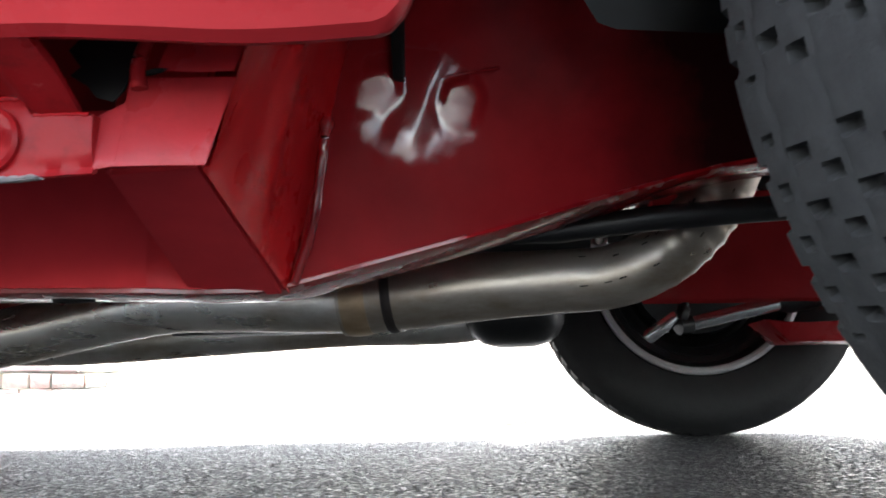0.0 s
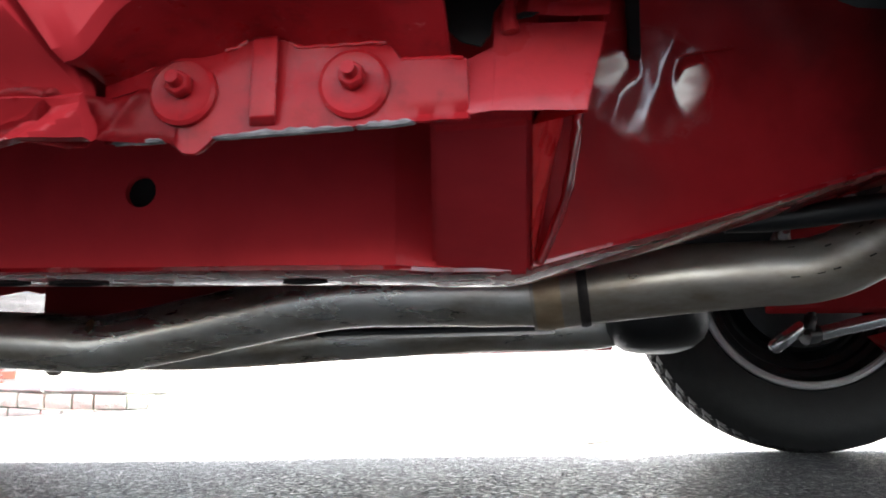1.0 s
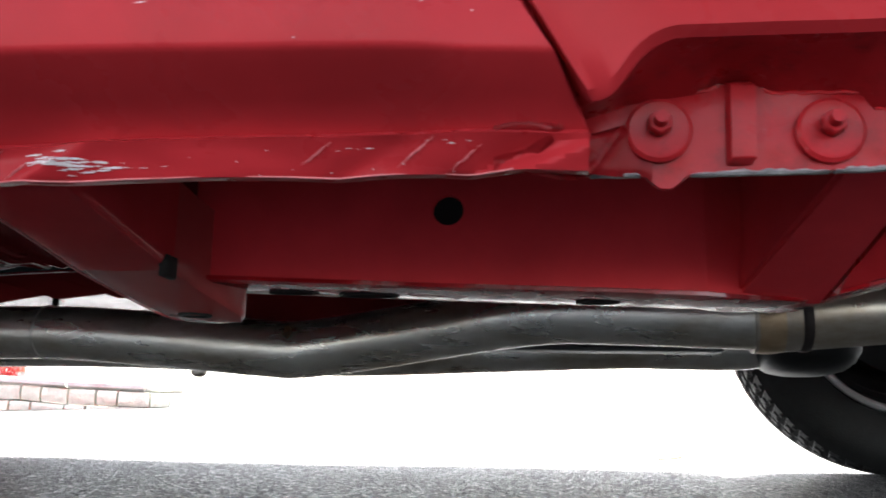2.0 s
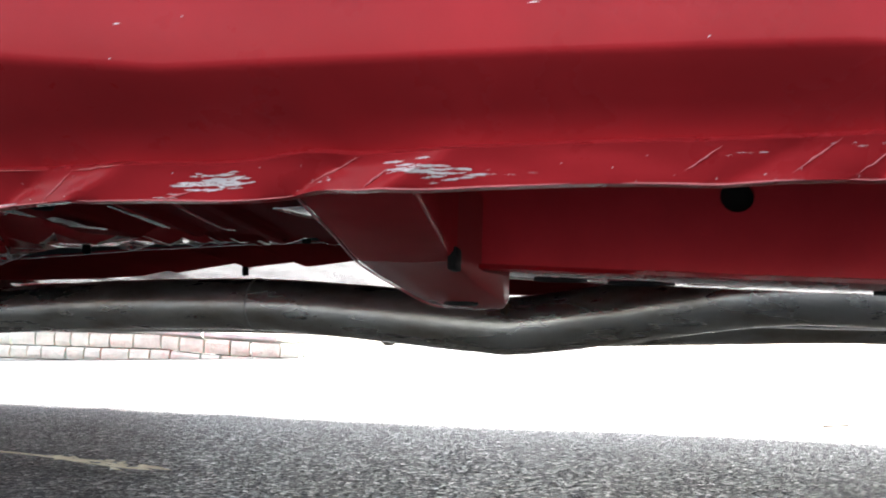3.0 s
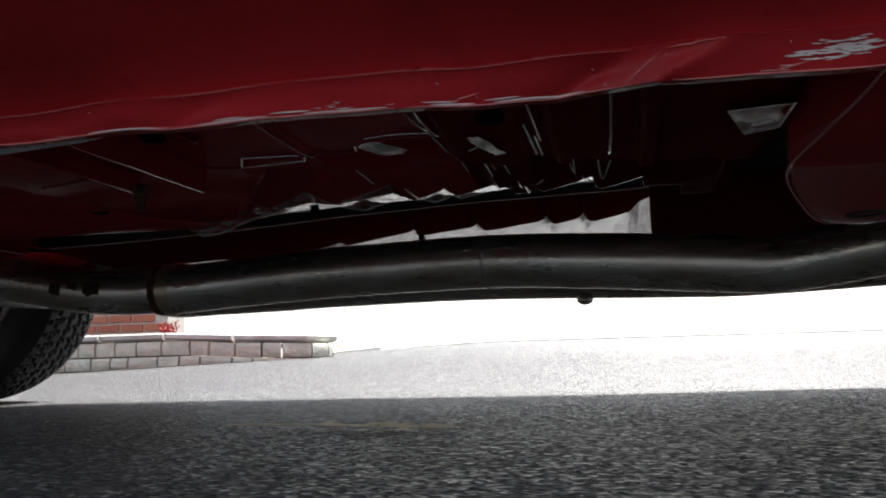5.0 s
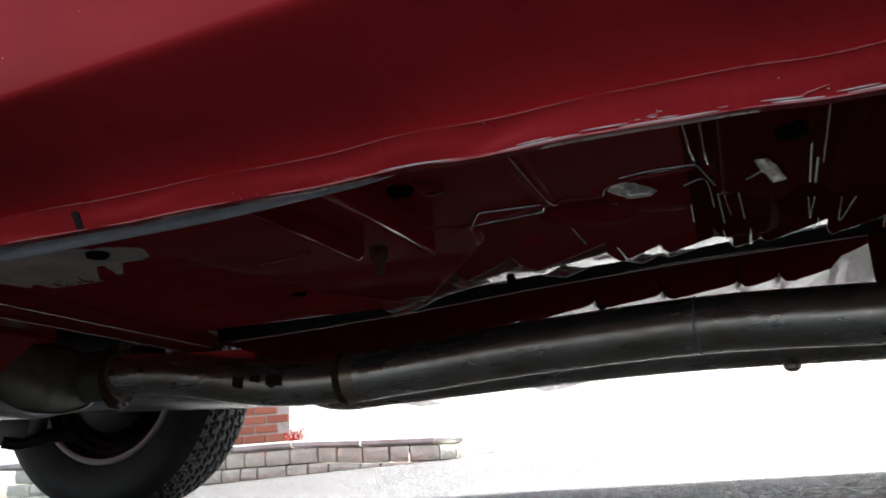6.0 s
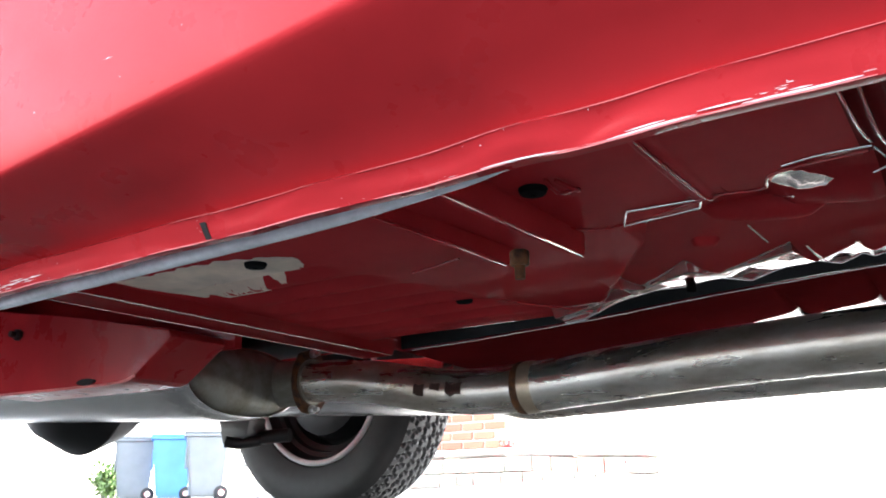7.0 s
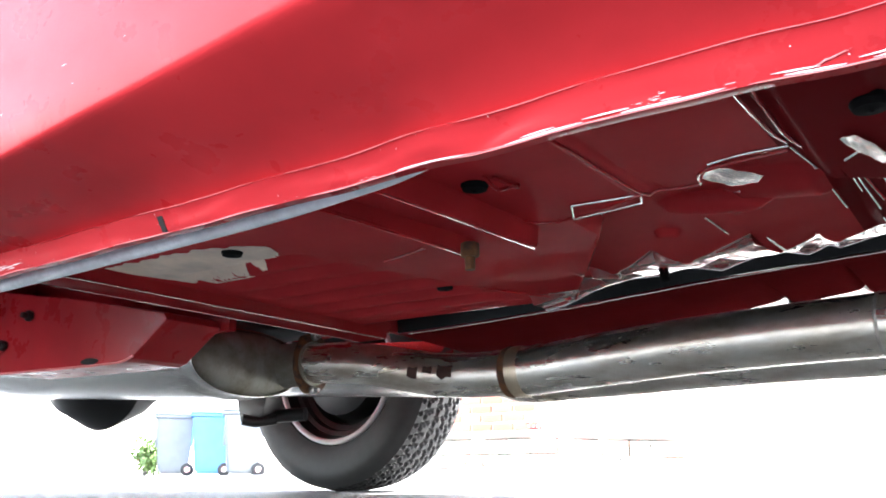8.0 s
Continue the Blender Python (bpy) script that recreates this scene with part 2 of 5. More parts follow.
def prism(points, offset, bevel=0.0):
    """A solid: a polygon of 3D points swept by offset."""
    bm = bmesh.new()
    a = [bm.verts.new(p) for p in points]
    b = [bm.verts.new(Vector(p) + Vector(offset)) for p in points]
    bm.faces.new(a)
    bm.faces.new(b[::-1])
    for i in range(len(a)):
        j = (i + 1) % len(a)
        bm.faces.new((a[i], a[j], b[j], b[i]))
    if bevel:
        bmesh.ops.bevel(bm, geom=bm.edges[:], offset=bevel, segments=2, affect="EDGES", profile=0.6)
    return bm


def block(x0, x1, y0, y1, z0, z1, bevel=0.0):
    return prism([(x0, y0, z0), (x1, y0, z0), (x1, y1, z0), (x0, y1, z0)], (0, 0, z1 - z0), bevel)


def spline(points, steps):
    """A smooth curve through points (Catmull-Rom)."""
    ps = [Vector(p) for p in points]
    ps = [2 * ps[0] - ps[1]] + ps + [2 * ps[-1] - ps[-2]]
    out = []
    for i in range(1, len(ps) - 2):
        p0, p1, p2, p3 = ps[i - 1:i + 3]
        for k in range(steps):
            u = k / steps
            out.append(0.5 * (2 * p1 + (p2 - p0) * u + (2 * p0 - 5 * p1 + 4 * p2 - p3) * u * u + (3 * p1 - p0 - 3 * p2 + p3) * u ** 3))
    out.append(ps[-2])
    return out


def tube(line, radius, sides=28, wobble=0.0):
    """A round tube along a line of points; radius a number or a function of the share of the way."""
    rows = []
    up = Vector((0, 0, 1))
    for i, p in enumerate(line):
        d = (line[min(i + 1, len(line) - 1)] - line[max(i - 1, 0)]).normalized()
        side = d.cross(up)
        if side.length < 0.2:
            side = d.cross(Vector((0, 1, 0)))
        side.normalize()
        top = side.cross(d)
        r = radius(i / (len(line) - 1)) if callable(radius) else radius
        row = []
        for k in range(sides):
            a = 2 * math.pi * k / sides
            q = p + (side * math.cos(a) + top * math.sin(a)) * r
            if wobble:
                q += (q - p).normalized() * wobble * noise.noise(q * 30)
            row.append(q)
        rows.append(row)
    return sheet(rows, closed_v=True, caps=True)


def lathe(profile, axis, centre, sides=64):
    """A ring swept from (radius, along) pairs round an axis letter at centre; the profile is closed."""
    rows = []
    for k in range(sides):
        a = 2 * math.pi * k / sides
        c, s = math.cos(a), math.sin(a)
        row = []
        for r, h in profile:
            v = {"x": (h, r * c, r * s), "y": (r * c, h, r * s), "z": (r * c, r * s, h)}[axis]
            row.append(Vector(centre) + Vector(v))
        rows.append(row)
    return sheet(rows, closed_u=True, closed_v=True)


def hex_bolt(at, axis, r, h):
    bm = bmesh.new()
    d = Vector(axis).normalized()
    rot = d.to_track_quat("Z", "Y").to_matrix().to_4x4()
    bmesh.ops.create_cone(bm, cap_ends=True, segments=6, radius1=r, radius2=r, depth=h, matrix=Matrix.Translation(Vector(at) + d * h / 2) @ rot)
    bmesh.ops.bevel(bm, geom=bm.edges[:], offset=r * 0.12, segments=1, affect="EDGES")
    bmesh.ops.create_cone(bm, cap_ends=True, segments=20, radius1=r * 0.55, radius2=r * 0.5, depth=h * 0.9, matrix=Matrix.Translation(Vector(at) + d * h * 1.4) @ rot)
    return bm


def smoothstep(a, b, x):
    u = min(1, max(0, (x - a) / (b - a)))
    return u * u * (3 - 2 * u)


def bump1(x, c, w):
    return math.exp(-((x - c) / w) ** 2)


# ---------------------------------------------------------------- ground
def ground_height(x, y):
    rise = 0.03 * smoothstep(-8, -3, x)
    z = 0.06 * smoothstep(-4.2, -1.8, x) * smoothstep(2.4, 4.2, y)
    return z + (max(0, y - 2.2) * rise if y < 13 else 10.8 * rise + 0.06)


def build_ground():
    def axis(fine, step, far):
        vals = list(np.arange(-fine, fine + 1e-6, step))
        d = step
        while vals[-1] < far:
            d *= 1.5
            vals.append(vals[-1] + d)
            vals.insert(0, vals[0] - d)
        return vals
    xs, ys = axis(4, 0.25, 900), axis(4, 0.25, 900)
    ys = sorted(set(ys + [12.9, 13.0]))
    rows = [[(x, y, ground_height(x, y)) for y in ys] for x in xs]
    ob = part("ground", sheet(rows), ASPHALT)
    return tagged(ob, "worn grey asphalt driveway under the parked car", "ground", kind="structure")


build_ground()

# ---------------------------------------------------------------- the car
car = tagged(new("car"), "red classic car with dented sills and a steel exhaust", "car")
car.location = (-0.6, 0.75, 0)
bpy.context.view_layer.update()


def cpart(name, bm, material, label="", parent=None, smooth=40):
    """A part of the car, built in world metres."""
    off = Vector(car.location)
    bmesh.ops.translate(bm, verts=bm.verts, vec=-off)
    return part(name, bm, material, parent or car, label, smooth)


def sill_line(x):
    """The sill's lower edge as it was pressed, without later damage."""
    return float(np.interp(x, [-1.6, -1.13, -0.95, -0.75, -0.6, -0.44, -0.37, -0.25, -0.14, 0.0, 0.1, 0.3], [0.202, 0.2045, 0.2075, 0.210, 0.2125, 0.2135, 0.2145, 0.2175, 0.2205, 0.2225, 0.2225, 0.226]))


def sill_z(x):
    z = sill_line(x)
    z += 0.002 * bump1(x, -0.24, 0.02) - 0.002 * bump1(x, -0.29, 0.03) - 0.0025 * bump1(x, -0.48, 0.03) + 0.002 * bump1(x, -0.7, 0.03)
    return float(z + 0.0012 * noise.noise((x * 14, 0, 0)))


def dent(x, s):
    """Inward push of the flange at x; s from 0 at its lower edge to 1 at its upper edge."""
    d = 0
    for c, w, k in ((-0.43, 0.022, 0.008), (-0.375, 0.02, -0.006), (-0.245, 0.02, 0.008), (-0.19, 0.022, -0.007), (-0.02, 0.03, 0.006), (0.05, 0.022, 0.009), (0.075, 0.014, -0.006), (-0.66, 0.03, 0.003)):
        d += 1.1 * k * math.exp(-1.2 * (math.sqrt((x - 0.04 * (s - 0.3) - c) ** 2 + 9e-6) - 0.003) / w)
    return d + 0.0015 * noise.noise((x * 25, s * 2, 3))


def flange_y(x, q):
    """How far out the flange stands; q from 0 at its lower edge to 1 at the crease."""
    return float(np.interp(q, [0, 0.35, 0.8, 1], [0.002, -0.001, -0.005, -0.008])) + dent(x, q) * (1 - 0.5 * q ** 3)


def side_rows(x0, x1, n, low=True):
    rows = []
    for i in range(n + 1):
        x = x0 + (x1 - x0) * i / n
        zb = sill_z(x)
        lift = 0.018 - 0.004 * smoothstep(-0.5, -0.8, x)
        k = float(np.interp(x, [-1.5, -1.08, -0.74, -0.55, -0.3, 0.1], [0.016, 0.018, 0.045, 0.056, 0.034, 0.03]))
        row = [(x, 0.03, 0.262), (x, 0.014, zb + 0.004), (x, 0.008 + dent(x, 0), zb)]
        row += [(x, flange_y(x, q), zb + 0.0005 + lift * q) for q in (0, 0.14, 0.28, 0.42, 0.56, 0.7, 0.85, 1.0)] + [(x, -0.003 + dent(x, 1) * 0.3, zb + lift + 0.0035)]
        d = float(np.interp(x, [-1.5, -0.55, -0.3, 0.03, 0.09], [0.09, 0.09, 0.06, 0.044, 0.036]))
        zs = sill_line(x)
        row += [(x, -0.002 - d * v, zb + (zs - zb) * min(1, 2 * u) + lift + 0.006 + (k - 0.006) * u) for u, v in ((0.15, 0.12), (0.4, 0.38), (0.65, 0.63), (0.85, 0.83), (0.95, 0.925), (1.0, 0.96), (1.05, 0.98), (1.12, 0.99))]
        row += [(x, -0.003 - d, zs + lift + k + 0.025), (x, -0.005 - d, zs + lift + k + 0.07), (x, -0.008 - d, 0.48), (x, -0.012 - d, 0.55), (x, -0.008 - d, 0.68), (x, -0.03, 0.76), (x, 0.03, 0.78)]
        row = [(x - 0.65 * max(0.0, min(z, 0.45) - 0.243) * smoothstep(-0.03, 0.09, x) + 0.012 * smoothstep(0.05, 0.086, x), y, z) for x, y, z in row]
        rows.append(row)
    return rows


rocker = cpart("rocker_panel", sheet(side_rows(-1.62, 0.086, 520), closed_v=True, caps=True), RED, "red rocker panel with a dented and chipped lower flange")



def flange_at(x, s):
    """A point on the outside of the lower flange; s from 0 at its lower edge to 1 at the crease."""
    zb = sill_z(x)
    lift = 0.018 - 0.004 * smoothstep(-0.5, -0.8, x)
    y = flange_y(x, s)
    return Vector((x, y - 0.0007, zb + 0.0005 + lift * s))


def chip(bm, xc, sc, w, h, rng):
    n = 17
    rim = []
    for k in range(n):
        a = 2 * math.pi * k / n
        r = rng.uniform(0.3, 1.0)
        rim.append(bm.verts.new(flange_at(xc + w * r * math.cos(a), min(1, max(0, sc + h * r * math.sin(a))))))
    c = bm.verts.new(flange_at(xc, sc))
    for k in range(n):
        bm.faces.new((c, rim[k], rim[(k + 1) % n]))


rng = random.Random(12)
bm = bmesh.new()
for xc, sc, w, h in ((-0.29, 0.62, 0.013, 0.24), (-0.3, 0.42, 0.016, 0.22), (-0.287, 0.5, 0.01, 0.3), (-0.325, 0.12, 0.01, 0.1), (-0.188, 0.6, 0.012, 0.22), (-0.176, 0.5, 0.013, 0.2), (-0.165, 0.36, 0.012, 0.2), (-0.14, 0.3, 0.012, 0.1), (-0.675, 0.06, 0.016, 0.05), (-0.572, 0.14, 0.004, 0.06), (-0.7, 0.05, 0.01, 0.08), (-0.567, 0.2, 0.005, 0.1),
                     (-0.74, 0.04, 0.008, 0.05), (-0.235, 0.35, 0.003, 0.12), (0.03, 0.8, 0.006, 0.07), (-0.02, 0.7, 0.006, 0.06), (-1.13, 0.2, 0.02, 0.2)):
    for k in range(14 if w >= 0.008 and h >= 0.2 else 4):
        f = rng.uniform(0.1, 0.45)
        chip(bm, xc + rng.gauss(0, 0.7) * w, min(1, max(0, sc + rng.gauss(0, 0.5) * h)), w * f * 1.5, h * f * 0.5, rng)
for k in range(50):
    chip(bm, rng.uniform(-1.2, 0.05), rng.uniform(0.05, 1) if k % 3 else rng.uniform(0, 0.15), rng.uniform(0.0003, 0.0008), rng.uniform(0.01, 0.03), rng)
cpart("chipped_paint", bm, PRIMER, "ragged pale chips in the paint", parent=rocker, smooth=0)["kind"] = "stuff"
bm = bmesh.new()
for k in range(60):
    x, u = rng.uniform(-1.2, 0.05), rng.uniform(0, 1)
    zb = sill_z(x) + 0.018
    z = zb + 0.02 + 0.09 * u
    kk = float(np.interp(x, [-1.5, -1.08, -0.74, -0.55, -0.3, 0.1], [0.016, 0.018, 0.045, 0.056, 0.034, 0.03]))
    dd = float(np.interp(x, [-1.5, -0.55, -0.3, 0.03, 0.09], [0.09, 0.09, 0.06, 0.044, 0.036]))
    y = -0.002 - dd * float(np.interp((z - zb - 0.006) / (kk - 0.006), [0, 0.15, 0.4, 0.65, 0.85, 0.95, 1.0, 1.05, 1.12, 1.5], [0, 0.12, 0.38, 0.63, 0.83, 0.925, 0.96, 0.98, 0.99, 1.01])) - 0.001
    l, t = rng.uniform(0.0006, 0.004 if k % 5 == 0 else 0.0012), rng.uniform(0.0002, 0.0005)
    sl = rng.uniform(-0.1, 0.4)
    vs = [bm.verts.new(p) for p in ((x - l, y, z - t - sl * l), (x, y - 0.0001, z - t), (x + l, y, z + sl * l), (x, y - 0.0001, z + t))]
    bm.faces.new(vs)
cpart("scratched_paint", bm, PRIMER, "fine pale scratches and specks", parent=rocker, smooth=0)["kind"] = "stuff"
def wear_glint_line(s, seed, start=-1.3, stop=0.04, r=0.0004, material=WEAR_GLINT, least=12, most=40):
    """A hair-thin pale line along the flange: a painted highlight in pink, scuffed paint in primer."""
    rg = random.Random(seed)
    x = start
    while x < stop:
        n = rg.randrange(least, most)
        pts = [flange_at(min(x + 0.005 * k, 0.06), s) + Vector((0, -0.0002, 0)) for k in range(n)]
        cpart("wear_glint_line", tube(pts, lambda u: r * (0.35 + math.sin(math.pi * min(1, max(0, u))) ** 0.5), 6), material, parent=rocker)
        x += 0.005 * (n + rg.randrange(0, 5))


wear_glint_line(0.0, 8)
wear_glint_line(0.99, 9, -0.95, -0.42, 0.00016)
wear_glint_line(0.05, 11, -0.72, -0.45, 0.0004, PRIMER, 3, 12)
wear_glint_line(0.12, 12, -0.64, -0.46, 0.0003, PRIMER, 2, 7)
# pale lines painted as highlights on the creases across the dents
for x0, s0, x1, s1, r in ((-0.405, 0.02, -0.384, 0.9, 0.0006), (-0.384, 0.92, -0.35, 0.98, 0.0006), (-0.246, 0.25, -0.214, 0.98, 0.0008), (-0.212, 0.05, -0.198, 0.6, 0.0008), (-0.33, 0.02, -0.31, 0.3, 0.0008), (-0.05, 0.3, -0.033, 0.9, 0.0007), (0.0, 0.2, 0.02, 0.95, 0.0008), (0.028, 0.1, 0.044, 0.7, 0.0006), (-0.697, 0.04, -0.664, 0.06, 0.0008), (-0.664, 0.06, -0.62, 0.03, 0.0007), (-0.5, 0.1, -0.482, 0.35, 0.0008)):
    cpart("crease_glint", tube([flange_at(x0 + (x1 - x0) * k / 12, s0 + (s1 - s0) * k / 12 + 0.04 * noise.noise((x0 * 50, k * 0.5, 1))) for k in range(13)], lambda u: 0.6 * r * (0.1 + 0.9 * math.sin(math.pi * min(1, max(0, u)))) * (1 + 0.9 * noise.noise((u * 9, x0 * 30, 2))), 8), WEAR_GLINT, "dent crease with its highlight painted pale", parent=rocker)
# slot in the flange
cpart("flange_slot", prism([flange_at(x, v) + Vector((0, -0.0004, 0)) for x, v in ((-0.924, 0.05), (-0.919, 0.05), (-0.919, 0.75), (-0.924, 0.75))], (0, 0.004, 0)), DARK, "narrow dark slot", parent=rocker)

# front fender skin ahead of the seam, with its lower edge higher up
rows = []
for i in range(61):
    x = 0.092 + 0.37 * i / 60
    zb = 0.283 - 0.012 * smoothstep(0.25, 0.4, x) + 0.0008 * noise.noise((x * 20, 1, 0)) + 0.25 * smoothstep(0.43, 0.51, x) ** 1.3
    zb = zb - 0.032 * smoothstep(0.15, 0.092, x)
    rows.append([(x, 0.0, zb + 0.02), (x, -0.012, zb + 0.002), (x, -0.02, zb), (x, -0.026, zb + 0.004), (x, -0.03, zb + 0.02), (x, -0.046, min(zb + 0.06, 0.58)), (x, -0.056, min(zb + 0.12, 0.6)), (x, -0.062, max(0.5, min(zb + 0.14, 0.61))),
                 (x, -0.064, 0.63), (x, -0.05, 0.72), (x, 0.02, 0.78), (x, 0.02, max(0.5, zb + 0.03))])
rows = [[(x + (0.012 - 0.65 * max(0.0, min(z, 0.45) - 0.243)) * smoothstep(0.2, 0.092, x), y, z) for x, y, z in row] for row in rows]
cpart("front_fender", sheet(rows, closed_v=True, caps=True), RED, "red front fender skin")


rows = []
for i in range(31):
    x = 0.092 + 0.178 * i / 30
    zb = 0.282 - 0.032 * smoothstep(0.15, 0.092, x)
    zt = float(np.interp(x, [0.092, 0.108, 0.122, 0.16, 0.17, 0.186, 0.19, 0.238, 0.246, 0.28], [0.257, 0.261, 0.265, 0.27, 0.277, 0.276, 0.271, 0.27, 0.261, 0.26]))
    rows.append([(x, -0.02, zb + 0.001), (x, 0.004, (zb + zt) / 2 + 0.004), (x, 0.03, zt), (x, 0.03, zt + 0.004), (x, 0.004, (zb + zt) / 2 + 0.009), (x, -0.018, zb + 0.006)])
rows = [[(x + (0.012 - 0.65 * max(0.0, z - 0.243)) * smoothstep(0.2, 0.092, x), y, z) for x, y, z in row] for row in rows]
cpart("fender_return", sheet(rows, closed_v=True, caps=True), RED_GRIMY, "red turned-in lower edge of the fender")


def wheel_arch_skin(x0, x1, centre, name, arch=0.37, least=0.28):
    """The body side over a wheel, with a round arch cut out of it."""
    rows = []
    for i in range(49):
        x = x0 + (x1 - x0) * i / 48
        d = x - centre
        zb = 0.31 + math.sqrt(max(0, arch ** 2 - d * d)) if abs(d) < arch else 0.28
        zb = min(max(zb, least if x < centre else 0.28), 0.68)
        rows.append([(x, 0.02, zb), (x, -0.05, zb), (x, -0.062, zb + 0.01), (x, -0.06, 0.72), (x, 0.02, 0.79)])
    return cpart(name, sheet(rows, closed_v=True, caps=True), RED)


wheel_arch_skin(0.463, 1.75, 0.92, "front_quarter_skin", 0.36, 0.4)
wheel_arch_skin(-3.05, -1.623, -2.05, "rear_quarter_skin")

# upper body that closes the car above the floor, with the hump of its cabin
rows = []
for i in range(49):
    x = -3.05 + 4.8 * i / 48
    h = 0.86 + 0.46 * smoothstep(-2.7, -1.7, x) * smoothstep(0.45, -0.25, x)
    k = (h - 0.8) * 0.22
    rows.append([(x, 0.02, 0.76), (x, 0.0, 0.79), (x, 0.1 + k, 0.8 + (h - 0.8) * 0.55), (x, 0.25 + k, h), (x, 0.83, h + 0.03), (x, 1.41 - k, h), (x, 1.56 - k, 0.8 + (h - 0.8) * 0.55), (x, 1.66, 0.79), (x, 1.64, 0.76), (x, 0.83, 0.75)])
cpart("upper_body", sheet(rows, closed_v=True, caps=True), RED)
# far body side
rows = []
for i in range(41):
    x = -3.05 + 4.8 * i / 40
    zb = 0.31 - 0.09 * smoothstep(-0.3, -0.05, x)
    for c in (0.8, -2.03):
        if abs(x - c) < 0.36:
            zb = 0.3 + math.sqrt(max(0, 0.36 ** 2 - (x - c) ** 2))
    rows.append([(x, 1.6, zb), (x, 1.66, zb), (x, 1.69, zb + 0.08 if zb < 0.5 else zb + 0.02), (x, 1.7, 0.72), (x, 1.64, 0.79), (x, 1.6, 0.76)])
cpart("far_body_side", sheet(rows, closed_v=True, caps=True), RED)
cpart("front_end_panel", block(1.751, 1.79, -0.05, 1.69, 0.3, 0.8, 0.01), RED)
cpart("rear_end_panel", block(-3.09, -3.051, -0.05, 1.69, 0.32, 0.8, 0.01), RED)


# floor pan: pressed sheet with steps, beads and a torn lip along the tunnel
NIBS = (-0.83, -0.75, -0.648, -0.597, -0.522, -0.496, -0.43, -0.375)


def lip_edge(x):
    """Height of the lip's ragged lower edge beside the tunnel."""
    return float(np.interp(x, [-0.93, -0.905, -0.887, -0.856, -0.827, -0.785, -0.748, -0.711, -0.672, -0.655, -0.62, -0.6, -0.59, -0.551, -0.526, -0.517, -0.5, -0.492, -0.469, -0.436, -0.4, -0.34],
                           [0.240, 0.243, 0.249, 0.261, 0.267, 0.265, 0.271, 0.262, 0.273, 0.277, 0.267, 0.275, 0.27, 0.278, 0.283, 0.272, 0.283, 0.278, 0.279, 0.281, 0.284, 0.289]))


def lip_plane(x):
    """Height of the flat part of the lip, without its ragged edge."""
    return sum(lip_edge(x + k * 0.012) for k in range(-6, 7)) / 13 - 0.001


def lip_width(x):
    """Width of the flat turned facet of the lip, which grows towards each horn and drops behind it."""
    for a, b in zip(NIBS, NIBS[1:]):
        if a <= x < b:
            u = (x - a) / (b - a)
            top = min(0.085, 0.95 * (b - a))
            return 0.015 + top * (0.8 * math.exp(-u * 9) + smoothstep(0.1, 0.3, u) * u)
    return 0.03


def floor_z(x, y):
    z = 0.251 + 0.1 * smoothstep(-0.3, -0.2, x)
    # long pressed ribs in the rear footwell
    u = x + 0.12 * (y - 0.3)
    m = smoothstep(0.21, 0.23, y) * smoothstep(0.55, 0.53, y) * smoothstep(-1.2, -1.165, u) * smoothstep(-1.0, -1.05, x - 0.23 * (y - 0.22))
    z += 0.014 * m * (0.5 - 0.5 * math.cos(2 * math.pi * (y - 0.21) / 0.053))
    # the low panel beside the sill and the recess behind it
    edge = float(np.interp(x, [-0.778, -0.774, -0.771, -0.755, -0.74, -0.661, -0.653, -0.623, -0.61, -0.551, -0.45, -0.36, -0.3], [0.30, 0.24, 0.254, 0.264, 0.261, 0.223, 0.232, 0.236, 0.209, 0.195, 0.26, 0.29, 0.3]))
    low = float(np.interp(y, [0.26, 0.325, 0.452, 0.57], [-0.739, -0.741, -0.815, -0.888]))
    back = smoothstep(edge, edge + 0.007, y) * smoothstep(low - 0.004, low + 0.006, x)
    z += (0.034 - 0.09 * (y - 0.28)) * back
    z -= 0.06 * max(0.0, y - 0.05) * smoothstep(-0.56, -0.53, x) * (1 - back)
    z += 0.003 * noise.noise((x * 8, y * 8, 0)) * back
    for c, w, k in ((-0.665, 0.008, 0.004), (-0.51, 0.036, 0.012), (-0.449, 0.008, 0.005), (-0.382, 0.01, 0.006)):
        z -= k * smoothstep(w, w * 0.5, abs(x - c)) * smoothstep(0.5, 0.45, y) * (1 if w > 0.02 else 1 - back)
    # a long soft bead in the recess
    z -= 0.011 * back * math.sqrt(max(0.0, 1 - ((y - 0.34 - 0.25 * (x + 0.6)) / 0.03) ** 2)) * smoothstep(-0.64, -0.62, x) * smoothstep(-0.548, -0.568, x)
    if -0.93 < x < -0.33:
        start = 0.57 - lip_width(x)
        if y > start - 0.012:
            flat = lip_plane(x)
            facet = flat + (lip_edge(x) - flat) * smoothstep(0.556, 0.57, y) - (0.085 + 0.012 * noise.noise((x * 15, 8, 2))) * (0.57 - y) + 0.0003 * noise.noise((x * 60, y * 30, 4))
            z += (facet - z) * smoothstep(start - 0.012, start, y)
    return z


